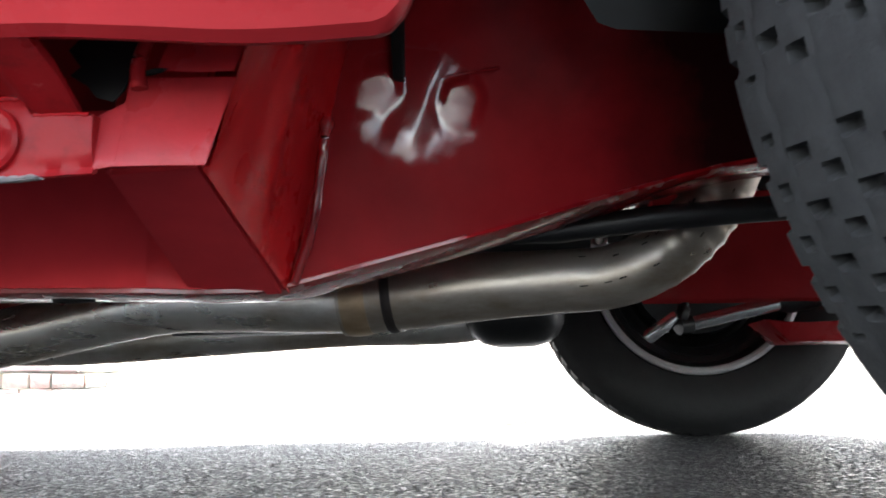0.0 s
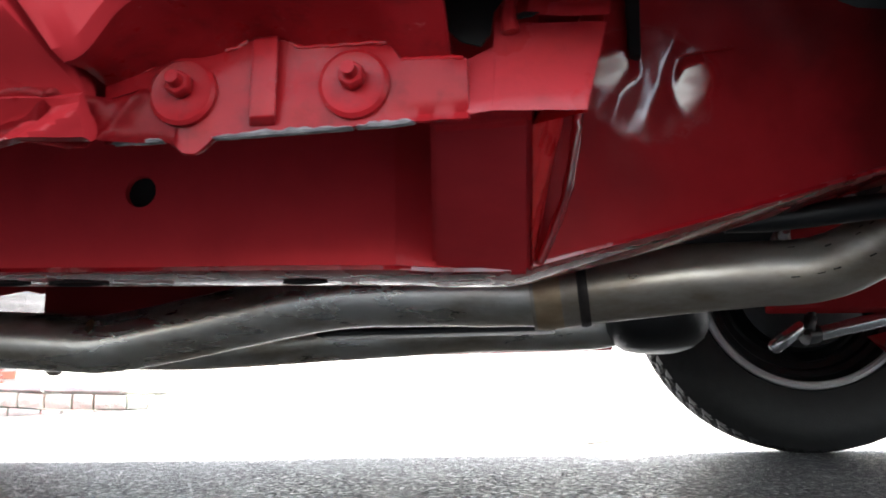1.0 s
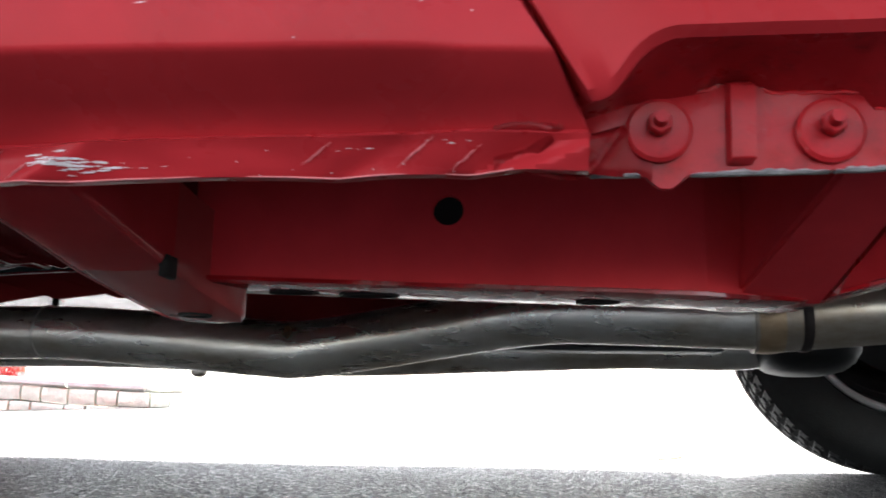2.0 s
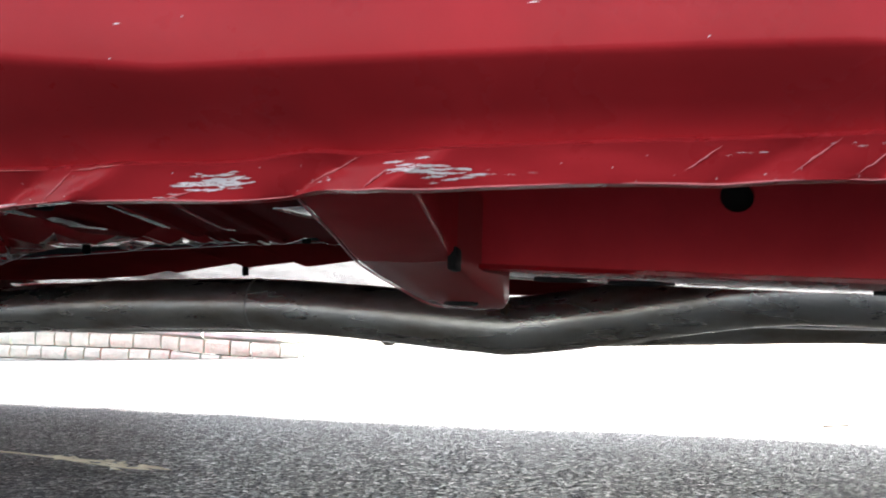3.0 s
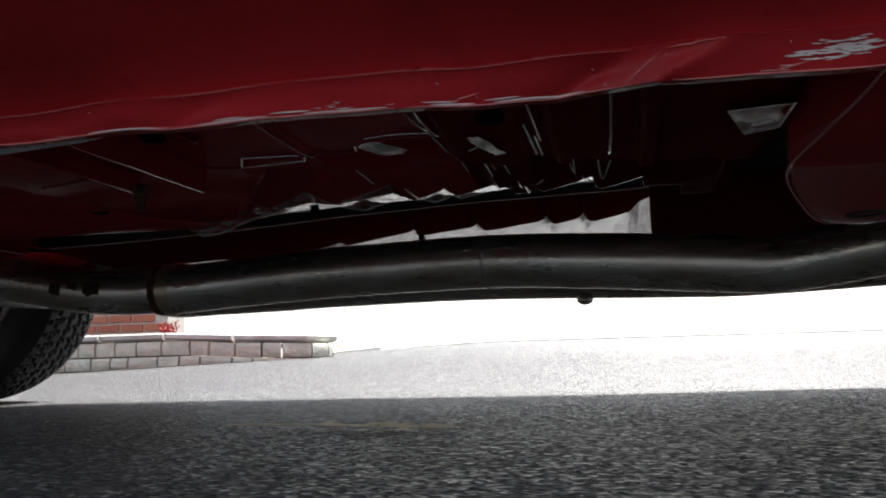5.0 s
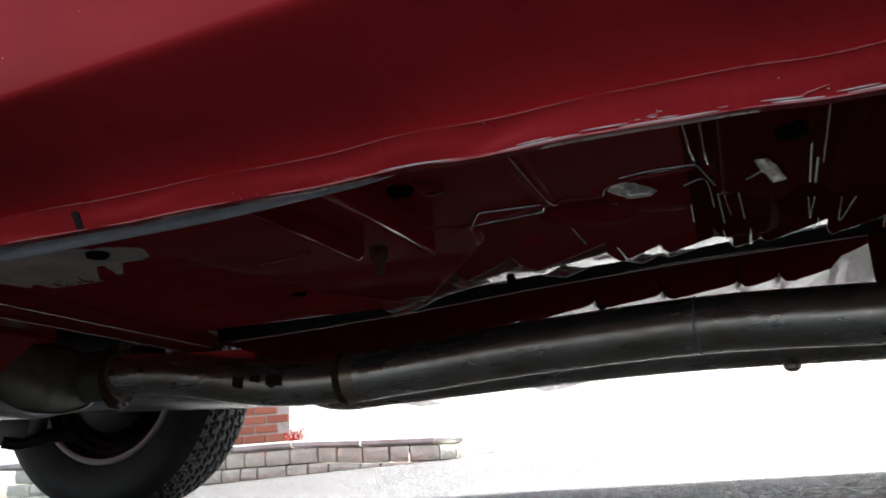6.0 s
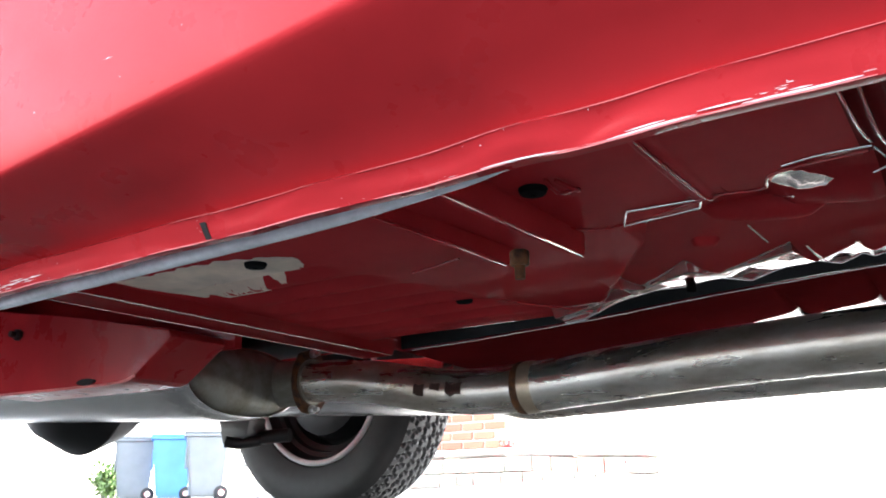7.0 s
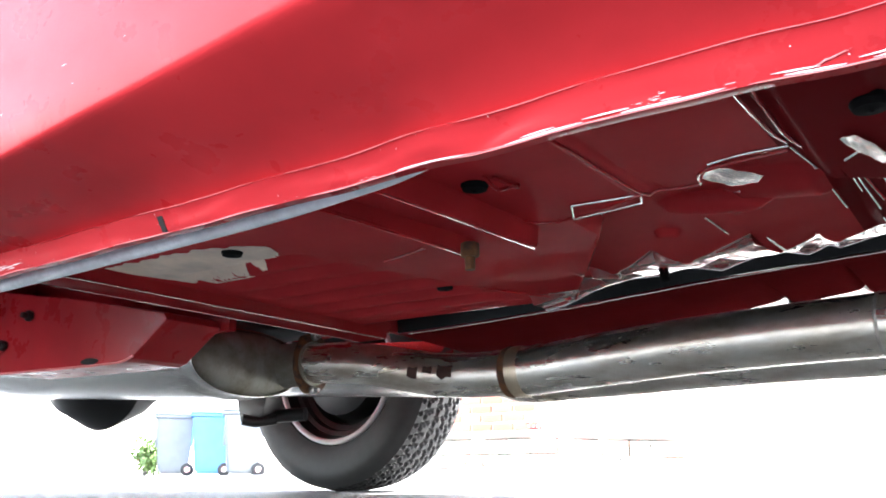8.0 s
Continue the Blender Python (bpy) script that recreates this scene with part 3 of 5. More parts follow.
for x0, x1, pan, lip, words in ((-1.26, -0.5565, RED_UNDER, RED_LIP, "dark red floor pan with pressed ribs"), (-0.5565, 0.3, RED_DULLED, RED_LIP, "dull dark red front floor pan with pressed beads")):
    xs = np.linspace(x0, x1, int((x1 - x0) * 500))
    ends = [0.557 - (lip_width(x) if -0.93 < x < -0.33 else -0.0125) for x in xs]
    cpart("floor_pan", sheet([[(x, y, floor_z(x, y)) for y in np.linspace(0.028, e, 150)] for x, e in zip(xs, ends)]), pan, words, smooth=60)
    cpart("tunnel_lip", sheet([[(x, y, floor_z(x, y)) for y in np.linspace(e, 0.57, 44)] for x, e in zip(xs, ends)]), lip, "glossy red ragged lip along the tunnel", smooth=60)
# tunnel, with the shade inside it coloured black, and the far floor
def tunnel_edge(x):
    return float(np.interp(x, [-1.27, -1.13, -0.95, -0.78, -0.6, -0.3, 0.3], [0.256, 0.26, 0.268, 0.28, 0.289, 0.297, 0.33]))


cpart("tunnel", sheet([[(x, 0.571, floor_z(x, 0.57)), (x, 0.573, floor_z(x, 0.57) + 0.004), (x, 0.585, 0.36), (x, 0.61, 0.41), (x, 0.66, 0.41), (x, 0.695, 0.36), (x, 0.702, tunnel_edge(x) + 0.002)] for x in np.linspace(-1.26, 0.3, 200)]), BLACK, "transmission tunnel, its inner shade put in as black")


FAR_NIBS = (-0.84, -0.72, -0.617, -0.507, -0.45, -0.385)


def far_z(x, y):
    front = tunnel_edge(x)
    low = float(np.interp(x, [-1.26, -1.0, -0.9, -0.84, -0.72, -0.617, -0.577, -0.507, -0.45, -0.4, -0.385, -0.365, -0.32, -0.305, -0.285, -0.265, 0.3], [0.25, 0.255, 0.262, 0.274, 0.283, 0.285, 0.286, 0.289, 0.29, 0.292, 0.294, 0.314, 0.33, 0.31, 0.296, 0.262, 0.262]))
    tilt = -0.14
    for a, b in zip(FAR_NIBS, FAR_NIBS[1:]):
        if a <= x < b:
            u = (x - a) / (b - a)
            low += 0.01 * (u - 0.75)
            tilt = -0.03 + 0.02 * u + 0.02 * noise.noise((x * 20, 3, 3))
    if -1.19 < x < -0.95:
        tilt = -0.14 + 0.3 * smoothstep(0.93, 0.95, y)
    low += sum(0.014 * math.exp(-abs(x - c) / 0.004) for c in FAR_NIBS[1:5]) * smoothstep(0.95, 0.9, y)
    z = front + (low - front) * smoothstep(0.70, 0.9, y)
    return z + tilt * min(0.3, max(0, y - 0.9)) + 0.0012 * noise.noise((x * 30, y * 12, 5)) * smoothstep(0.9, 0.92, y)


far_xs = np.linspace(-1.26, 0.3, 700)
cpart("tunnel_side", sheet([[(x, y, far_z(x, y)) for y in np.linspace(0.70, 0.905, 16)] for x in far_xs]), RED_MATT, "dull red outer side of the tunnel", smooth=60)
far_ys = np.concatenate([np.linspace(0.905, 1.0, 40), np.linspace(1.02, 1.6, 14)])
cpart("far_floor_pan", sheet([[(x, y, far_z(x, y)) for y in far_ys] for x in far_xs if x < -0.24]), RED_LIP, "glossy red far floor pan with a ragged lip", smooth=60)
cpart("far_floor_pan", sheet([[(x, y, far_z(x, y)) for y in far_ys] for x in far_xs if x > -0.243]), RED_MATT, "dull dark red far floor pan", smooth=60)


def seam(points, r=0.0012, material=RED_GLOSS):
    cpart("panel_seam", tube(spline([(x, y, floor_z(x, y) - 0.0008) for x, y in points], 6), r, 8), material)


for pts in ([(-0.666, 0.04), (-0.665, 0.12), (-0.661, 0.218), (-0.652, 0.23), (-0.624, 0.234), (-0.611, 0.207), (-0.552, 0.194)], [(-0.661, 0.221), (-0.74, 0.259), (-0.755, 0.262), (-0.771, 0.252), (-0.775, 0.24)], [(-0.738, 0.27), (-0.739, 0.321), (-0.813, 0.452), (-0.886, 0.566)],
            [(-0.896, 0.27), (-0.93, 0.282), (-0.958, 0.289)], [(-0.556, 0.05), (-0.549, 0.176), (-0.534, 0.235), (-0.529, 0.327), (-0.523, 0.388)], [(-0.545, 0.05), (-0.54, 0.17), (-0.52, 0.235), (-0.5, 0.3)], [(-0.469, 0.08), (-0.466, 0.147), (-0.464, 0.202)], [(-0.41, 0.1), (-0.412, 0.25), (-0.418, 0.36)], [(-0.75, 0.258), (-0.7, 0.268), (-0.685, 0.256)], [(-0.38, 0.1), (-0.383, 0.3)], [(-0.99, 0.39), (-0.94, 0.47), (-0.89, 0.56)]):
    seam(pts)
cpart("rolled_edge", tube([Vector((x, 0.5695, floor_z(x, 0.5695) - 0.0006)) for x in np.linspace(-0.93, -0.33, 260)], 0.001, 8), GLINT_METAL, "rolled edge of the tunnel lip, highlight set in as metal")
cpart("rolled_edge", tube([Vector((x, 0.703, tunnel_edge(x) - 0.0006)) for x in np.linspace(-1.24, -0.3, 80)], 0.0009, 8), GLINT_METAL)
# raised beads, a wire loop and studs under the floor
for x0, y0, x1, y1, r, mat in ((-0.7, 0.35, -0.6, 0.36, 0.016, RED_UNDER), (-0.73, 0.42, -0.705, 0.43, 0.01, RED_UNDER)):
    a, b = Vector((x0, y0, floor_z(x0, y0) + r * 0.3)), Vector((x1, y1, floor_z(x1, y1) + r * 0.3))
    cpart("pressed_bead", tube([a.lerp(b, k / 8) for k in range(9)], lambda u: r * math.sqrt(max(0.05, 1 - (2 * u - 1) ** 4)), 16), mat)
def pocket(outline, material, words, drop=0.001, rim=0.0011, rough=0.0012):
    """A pressed pocket in the floor with a highlight laid round its rim; outline in plan."""
    n = len(outline)
    cx, cy = sum(p[0] for p in outline) / n, sum(p[1] for p in outline) / n
    zc = min(floor_z(x, y) for x, y in outline) - drop
    ring = [(a[0] + (b[0] - a[0]) * k / 6, a[1] + (b[1] - a[1]) * k / 6) for a, b in zip(outline, outline[1:] + outline[:1]) for k in range(6)]
    rows = []
    for i in range(7):
        f = i / 6
        rows.append([(cx + (x - cx) * f, cy + (y - cy) * f, zc - 0.0015 * (1 - f * f) + rough * noise.noise((x * 40 * f, y * 40 * f, cx * 9)) + 0.5 * rough * noise.noise((x * 150 * f, y * 150 * f, 3))) for x, y in ring])
    p = cpart("pressed_pocket", sheet(rows, closed_v=True), material, words, smooth=60)
    if rim:
        cpart("pocket_rim", tube([Vector((x, y, zc - 0.0004)) for x, y in ring + ring[:1]], rim, 8), GLINT_METAL, "pocket rim with its highlight set in as metal", parent=p)


pocket([(-0.722, 0.226), (-0.737, 0.26), (-0.674, 0.25), (-0.667, 0.23)], RED_UNDER, "shallow pressed pocket with a bright rim")
pocket([(-0.607, 0.202), (-0.617, 0.222), (-0.604, 0.246), (-0.586, 0.25), (-0.579, 0.238), (-0.594, 0.212)], GLINT_METAL, "pressed pocket, its reflection set in as bright metal", rim=0, rough=0.003)
pocket([(-0.513, 0.142), (-0.507, 0.137), (-0.497, 0.16), (-0.49, 0.19), (-0.499, 0.196), (-0.507, 0.166)], GLINT_METAL, "pressed pocket, its reflection set in as bright metal", rim=0, rough=0.003)
pocket([(-0.331, 0.152), (-0.288, 0.143), (-0.288, 0.205), (-0.31, 0.22)], RED_LIP, "glossy pressed facet beside the torque box", 0.002, 0.0008, 0.0006)
for pts in ([(-0.604, 0.195), (-0.58, 0.189), (-0.549, 0.183)], [(-0.561, 0.323), (-0.542, 0.322), (-0.537, 0.377)], [(-0.529, 0.409), (-0.533, 0.342), (-0.532, 0.337), (-0.518, 0.335), (-0.516, 0.342), (-0.511, 0.405)], [(-0.474, 0.162), (-0.472, 0.2), (-0.47, 0.239)], [(-0.468, 0.19), (-0.466, 0.241)], [(-0.453, 0.407), (-0.449, 0.452), (-0.444, 0.5)], [(-0.447, 0.41), (-0.448, 0.461)], [(-0.517, 0.18), (-0.506, 0.168)], [(-0.423, 0.42), (-0.419, 0.488), (-0.41, 0.424)], [(-0.557, 0.366), (-0.557, 0.426)], [(-0.637, 0.341), (-0.62, 0.326)], [(-0.548, 0.184), (-0.537, 0.203)], [(-0.673, 0.4), (-0.667, 0.45)], [(-0.631, 0.26), (-0.606, 0.256)]):
    seam(pts, 0.001, GLINT_METAL)
# bent-up horns of the lip, their highlights put in as bright metal
for x0, y0, x1, y1 in ((-0.638, 0.475, -0.63, 0.55), (-0.594, 0.487, -0.591, 0.562), (-0.531, 0.432, -0.52, 0.556), (-0.506, 0.433, -0.502, 0.55), (-0.44, 0.47, -0.436, 0.55)):
    line = [Vector((x0 + (x1 - x0) * k / 10, y0 + (y1 - y0) * k / 10, floor_z(x0 + (x1 - x0) * k / 10, y0 + (y1 - y0) * k / 10) - 0.0005)) for k in range(11)]
    cpart("lip_horn", tube(line, lambda u: 0.0007 + 0.0016 * u, 8), GLINT_METAL, "bent horn of the lip, highlight set in as metal")
cpart("wire_loop", tube(spline([(-0.742, 0.128, 0.25), (-0.739, 0.143, 0.244), (-0.732, 0.158, 0.25), (-0.728, 0.148, 0.245), (-0.736, 0.131, 0.249)], 6), 0.0014, 8), RED)
for x, y, z in ((-0.775, 0.566, 0.269), (-0.471, 0.566, 0.283), (-0.712, 0.903, 0.276), (-0.432, 0.903, 0.298)):
    cpart("stud", lathe([(0.001, 0.014), (0.009, 0.014), (0.009, 0.004), (0.0055, 0.002), (0.0055, -0.012), (0.001, -0.013)], "z", (x, y, z), 16), PLUG, "dark threaded stud")

cpart("tunnel_bracket", block(-0.36, -0.08, 0.7, 0.712, 0.222, 0.312, 0.003), RED_MATT, "dull dark red bracket panel beside the tunnel")
# trunk floor and engine bay cover
cpart("trunk_floor", block(-3.04, -1.28, 0.03, 1.6, 0.42, 0.44), RED_UNDER)
cpart("rear_seat_pan", prism([(-1.262, 0.03, 0.26), (-1.262, 1.6, 0.26), (-1.29, 1.6, 0.44), (-1.29, 0.03, 0.44)], (-0.012, 0, 0)), RED_UNDER)
cpart("engine_bay_cover", block(0.3, 1.74, 0.03, 1.6, 0.62, 0.64), BLACK)
cpart("firewall", block(0.3, 0.312, 0.34, 1.6, 0.3, 0.62), RED_UNDER)

# frame rail with its hole
def rail_bottom(x):
    return float(np.interp(x, [-0.21, -0.1, 0.03, 0.11, 0.23, 0.285, 0.367, 0.467, 0.539, 0.614, 0.659, 0.8, 1.6], [0.207, 0.203, 0.199, 0.197, 0.193, 0.195, 0.218, 0.247, 0.269, 0.291, 0.303, 0.325, 0.34]))


def rail_face_y(x):
    return float(np.interp(x, [-0.21, 0.2, 0.3, 0.467, 0.66, 0.9, 1.6], [0.25, 0.25, 0.292, 0.345, 0.4, 0.43, 0.44]))


def build_rail():
    bm = bmesh.new()
    n = 24
    hole = [bm.verts.new((0.0 + 0.0125 * math.cos(2 * math.pi * k / n), 0.25, 0.263 + 0.0125 * math.sin(2 * math.pi * k / n))) for k in range(n)]
    deep = [bm.verts.new((v.co.x, 0.256, v.co.z)) for v in hole]
    outer = []
    for k in range(n):
        a = 2 * math.pi * k / n
        c, s = math.cos(a), math.sin(a)
        m = 0.03 / max(abs(c), abs(s))
        outer.append(bm.verts.new((m * c, 0.25, 0.263 + m * s)))
    for k in range(n):
        j = (k + 1) % n
        bm.faces.new((hole[k], hole[j], outer[j], outer[k]))
        bm.faces.new((hole[k], hole[j], deep[j], deep[k]))
    # the side round it
    for x0, x1, lo, hi in ((-0.03, 0.03, None, 0.233), (-0.03, 0.03, 0.293, 0.37)):
        zs = [rail_bottom(x0) + 0.004, rail_bottom(x1) + 0.004] if lo is None else [lo, lo]
        bm.faces.new([bm.verts.new(p) for p in ((x0, 0.25, zs[0]), (x1, 0.25, zs[1]), (x1, 0.25, hi), (x0, 0.25, hi))])
    def strip(x0, x1, steps, bm=bm):
        prev = None
        for i in range(steps + 1):
            x = x0 + (x1 - x0) * i / steps
            y, zb = rail_face_y(x), rail_bottom(x)
            top = 0.37 if x < 0.295 else 0.60 - 0.15 * smoothstep(0.48, 0.56, x)
            fold = 0.012 * bump1(x, 0.345, 0.012) - 0.010 * bump1(x, 0.40, 0.010) + 0.007 * bump1(x, 0.425, 0.012) + 0.006 * bump1(x, 0.47, 0.02)
            wave = (0.004 * noise.noise((x * 30, 2, 1)) + fold) * smoothstep(0.31, 0.34, x)
            ring = [bm.verts.new(p) for p in ((x, y, zb + 0.004), (x, y + wave * 0.15, zb + 0.03), (x, y + wave * 0.8, zb + 0.06), (x, y + wave * 1.2, zb + 0.1), (x, y + wave * 0.7, zb + 0.13), (x, y + wave * 1.4, zb + 0.16 - 0.05 * smoothstep(0.5, 0.7, x)), (x, y - 0.035 * smoothstep(0.4, 0.5, x), top))]
            if prev:
                for a, b, c, d in zip(prev, ring, ring[1:], prev[1:]):
                    bm.faces.new((a, b, c, d))
            prev = ring
    strip(-0.21, -0.03, 6)
    strip(0.03, 0.2, 6)
    strip(0.2, 0.3, 6)
    cpart("frame_rail", bm, RED_RAIL, "dark red box-section frame rail with a round hole")
    # lip and underside
    bm = bmesh.new()
    prev = None
    for i in range(121):
        x = -0.215 + 1.9 * i / 120
        y, zb = rail_face_y(x), rail_bottom(x)
        ring = [bm.verts.new(p) for p in ((x, y, zb + 0.004), (x, y - 0.004, zb + 0.003), (x, y - 0.004, zb), (x, y + 0.004, zb - 0.002), (x, y + 0.07, zb - 0.001), (x, y + 0.075, zb + 0.004), (x, y + 0.075, zb + 0.1))]
        if prev:
            for a, b, c, d in zip(prev, ring, ring[1:], prev[1:]):
                bm.faces.new((a, b, c, d))
        prev = ring
    cpart("rail_underside", bm, RED_STREAKED, "glossy underside of the frame rail")
    # the apron above the rail, softly dented, with two folds behind the wheel
    rows = []
    for i in range(171):
        x = 0.3 + 0.22 * i / 130 if i <= 130 else 0.52 + 1.18 * ((i - 130) / 40) ** 1.4
        y, zb = rail_face_y(x), rail_bottom(x) + 0.004
        row = []
        for j in range(91):
            v = j / 90
            z = zb + (0.6 - 0.19 * smoothstep(0.47, 0.56, x) - zb) * v
            c = smoothstep(0.325, 0.36, x) * smoothstep(0.47, 0.42, x) * smoothstep(zb, zb + 0.05, z) * smoothstep(0.43, 0.38, z)
            w = 0.08 + 0.92 * smoothstep(0.295, 0.335, z)
            fold = 0
            for at, lean, width, k in ((0.372, 0.28, 0.014, 0.003), (0.4, 0.38, 0.016, -0.0024)):
                u = x - at - lean * (z - 0.34)
                fold += 0.7 * k * w * max(0.0, 1 - (math.sqrt(u * u + 2e-6) - 0.0014) / width) ** 1.2
            d = c * (fold + 0.003 * noise.noise((x * 15, z * 12, 1)) + 0.0003 * noise.noise((x * 90, z * 70, 5)))
            for xc, zc, rx, rz, a, b in ((0.366, 0.362, 0.019, 0.018, 0.3, -0.2), (0.434, 0.353, 0.017, 0.021, 0.19, -0.14)):
                q = math.hypot((x - xc - 0.2 * (z - zc)) / rx, (z - zc) / rz) + 0.22 * noise.noise((x * 70, z * 70, 2))
                m = smoothstep(1.4, 0.75, q)
                d += m * ((a - 0.317) * (x - xc) + b * (z - zc + rz) + 0.00025 * noise.noise((x * 40, z * 220, 7)) - d)
            row.append((x, y + d - 0.04 * v * v * smoothstep(0.36, 0.5, x), z))
        rows.append(row)
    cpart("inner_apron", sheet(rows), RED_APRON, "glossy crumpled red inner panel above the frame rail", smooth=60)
    cpart("rail_inside", block(-0.03, 0.03, 0.2575, 0.26, 0.235, 0.29), DARK, "dark inside of the rail")


build_rail()
for x, w in ((-0.135, 0.022), (-0.07, 0.026), (0.12, 0.018)):
    bm = lathe([(w, 0), (w, 0.003), (w * 0.8, 0.003), (w * 0.8, 0)], "z", (x, 0.29, rail_bottom(x) - 0.0035), 20)
    bmesh.ops.scale(bm, verts=bm.verts, vec=(1, 0.5, 1), space=Matrix.Translation((-x, -0.29, 0)))
    cpart("drain_hole", bm, DARK, parent=car)

# front torque box
bm = bmesh.new()
q = [(0.25, 0.09, 0.246), (0.306, 0.096, 0.249), (0.296, 0.292, 0.193), (0.222, 0.285, 0.192)]
vs = [bm.verts.new(p) for p in q]
up = [bm.verts.new((p[0] + 0.02, p[1] + (0.02 if p[1] < 0.1 else 0), 0.5)) for p in q]
bm.faces.new(vs)
bm.faces.new(up)
for i in range(4):
    bm.faces.new((vs[i], vs[(i + 1) % 4], up[(i + 1) % 4], up[i]))
bmesh.ops.bevel(bm, geom=bm.edges[:], offset=0.003, segments=2, affect="EDGES")
cpart("torque_box", bm, RED_RAIL, "red torque box between sill and frame rail")
# side of the torque box, between the sill's end and the apron, its light painted in
rows = []
for i in range(25):
    v = i / 24
    row = []
    for j in range(21):
        u = j / 20
        low = Vector((0.332, 0.04, 0.2335)).lerp(Vector((0.3045, 0.096, 0.2475)), u / 0.25) if u < 0.25 else Vector((0.3045, 0.096, 0.2475)).lerp(Vector((0.2955, 0.296, 0.194)), (u - 0.25) / 0.75)
        high = Vector((0.356, 0.056, 0.34)).lerp(Vector((0.345, 0.318, 0.42)), u)
        p = low.lerp(high, v)
        p.x += 0.002 + (0.006 * bump1(u, 0.62 - 0.25 * v, 0.06) + 0.0012 * noise.noise(p * 30)) * smoothstep(0, 0.15, v)
        row.append(p)
    rows.append(row)
cpart("torque_box_side", sheet(rows), RED_LIT, "red side of the torque box, light painted into its colour", smooth=60)
# rear torque box: a curved plate that ends in a glossy welded tongue
PLATE = ((0.012, -0.262, -0.19, 0.226), (0.06, -0.266, -0.192, 0.219), (0.13, -0.274, -0.198, 0.213), (0.2, -0.283, -0.204, 0.206), (0.235, -0.278, -0.2, 0.199), (0.27, -0.262, -0.187, 0.188), (0.292, -0.25, -0.178, 0.181), (0.305, -0.238, -0.182, 0.178), (0.312, -0.222, -0.195, 0.178))


def plate_row(y, x0, x1, z):
    return [(x0, y, z + 0.06), (x0, y, z + 0.004), (x0 + 0.0015, y, z + 0.001), (x0 + 0.004, y, z), ((x0 + x1) / 2, y, z - 0.001), (x1 - 0.003, y, z), (x1, y, z + 0.004), (x1, y, z + 0.07)]


cpart("torque_box", sheet([plate_row(*r) for r in PLATE[:4]]), RED_UNDER, "dark red curved rear torque box plate")
cpart("torque_tongue", sheet([plate_row(*r) for r in PLATE[3:]]), RED_SATIN, "shiny red welded tongue of the torque box")
cpart("weld_edge", tube(spline([(x0 - 0.0005, y, z + 0.001) for y, x0, x1, z in PLATE], 4), 0.0008, 8), WEAR_GLINT)
cpart("drain_hole", lathe([(0.014, 0), (0.014, 0.002), (0.011, 0.002), (0.011, 0)], "z", (-0.215, 0.275, 0.179), 20), DARK)
cpart("drain_hole", block(-0.207, -0.2, 0.18, 0.2, 0.198, 0.215, 0.002), DARK)

# fender bracket with its two bolts
def bracket_top(x):
    return float(np.interp(x, [0.094, 0.119, 0.131, 0.163, 0.169, 0.188, 0.193, 0.24, 0.246, 0.28], [0.258, 0.266, 0.271, 0.273, 0.277, 0.276, 0.271, 0.2705, 0.261, 0.26]))


def bracket_low(x):
    return float(np.interp(x, [0.094, 0.128, 0.136, 0.142, 0.152, 0.2, 0.28], [0.2265, 0.2265, 0.2185, 0.2185, 0.2265, 0.227, 0.229])) + 0.0008 * noise.noise((x * 90, 3, 0))


rows = []
for i in range(94):
    x = 0.094 + 0.184 * i / 93
    lo, hi = bracket_low(x), bracket_top(x)
    row = [(x, 0.033, lo + 0.002), (x, 0.0285, lo + 0.0004)]
    for j in range(9):
        z = lo + 0.001 + (hi - lo - 0.002) * j / 8
        row.append((x, 0.0262 + 0.0016 * noise.noise((x * 45, z * 45, 2)) + 0.003 * bump1(z, lo + 0.004, 0.003) * (0.5 + noise.noise((x * 60, 0, 1))), z))
    rows.append(row + [(x, 0.0275, hi), (x, 0.034, hi)])
cpart("fender_bracket", sheet(rows, closed_v=True, caps=True), RED_GRIMY, "red bolted fender bracket with a ragged welded edge")
for x0, x1 in ((0.1, 0.135), (0.15, 0.168), (0.19, 0.24), (0.246, 0.276)):
    cpart("weld_edge", tube([Vector((x0 + (x1 - x0) * k / 12, 0.0262, bracket_top(x0 + (x1 - x0) * k / 12) + 0.0004 * math.sin(k * 2.1))) for k in range(13)], 0.0011, 8), RED_GLOSS)
for x, z in ((0.136, 0.2505), (0.223, 0.249)):
    cpart("washer", lathe([(0.0175, 0), (0.0175, -0.003), (0.0155, -0.0045), (0.012, -0.0035), (0.004, -0.0035), (0.004, 0)], "y", (x, 0.026, z), 28), RED_GRIMY, "paint-covered round washer")
    cpart("bolt", hex_bolt((x, 0.0225, z + 0.002), (0, -1, 0.1), 0.0068, 0.007), RED_GRIMY, "paint-covered bolt")
cpart("bracket_rib", prism([(0.17, 0.0255, 0.231), (0.172, 0.02, 0.234), (0.173, 0.02, 0.274), (0.171, 0.0255, 0.278)], (0.013, 0, 0), 0.001), RED_GRIMY)
def ragged_strip(x0, x1, seed):
    rg = random.Random(seed)
    rows = []
    for i in range(19):
        x = x0 + (x1 - x0) * i / 18
        h = 0.0036 * math.sin(math.pi * (i + 0.5) / 19) ** 0.5 * rg.uniform(0.5, 1.0)
        lo = bracket_low(x) - 0.0006
        rows.append([(x, 0.0245, lo), (x, 0.0235, lo + h * 0.5), (x, 0.0244, lo + h), (x, 0.0285, lo + h), (x, 0.0285, lo)])
    cpart("bare_edge", sheet(rows, closed_v=True, caps=True), RAW, "bare scraped metal edge")


ragged_strip(0.152, 0.222, 1)
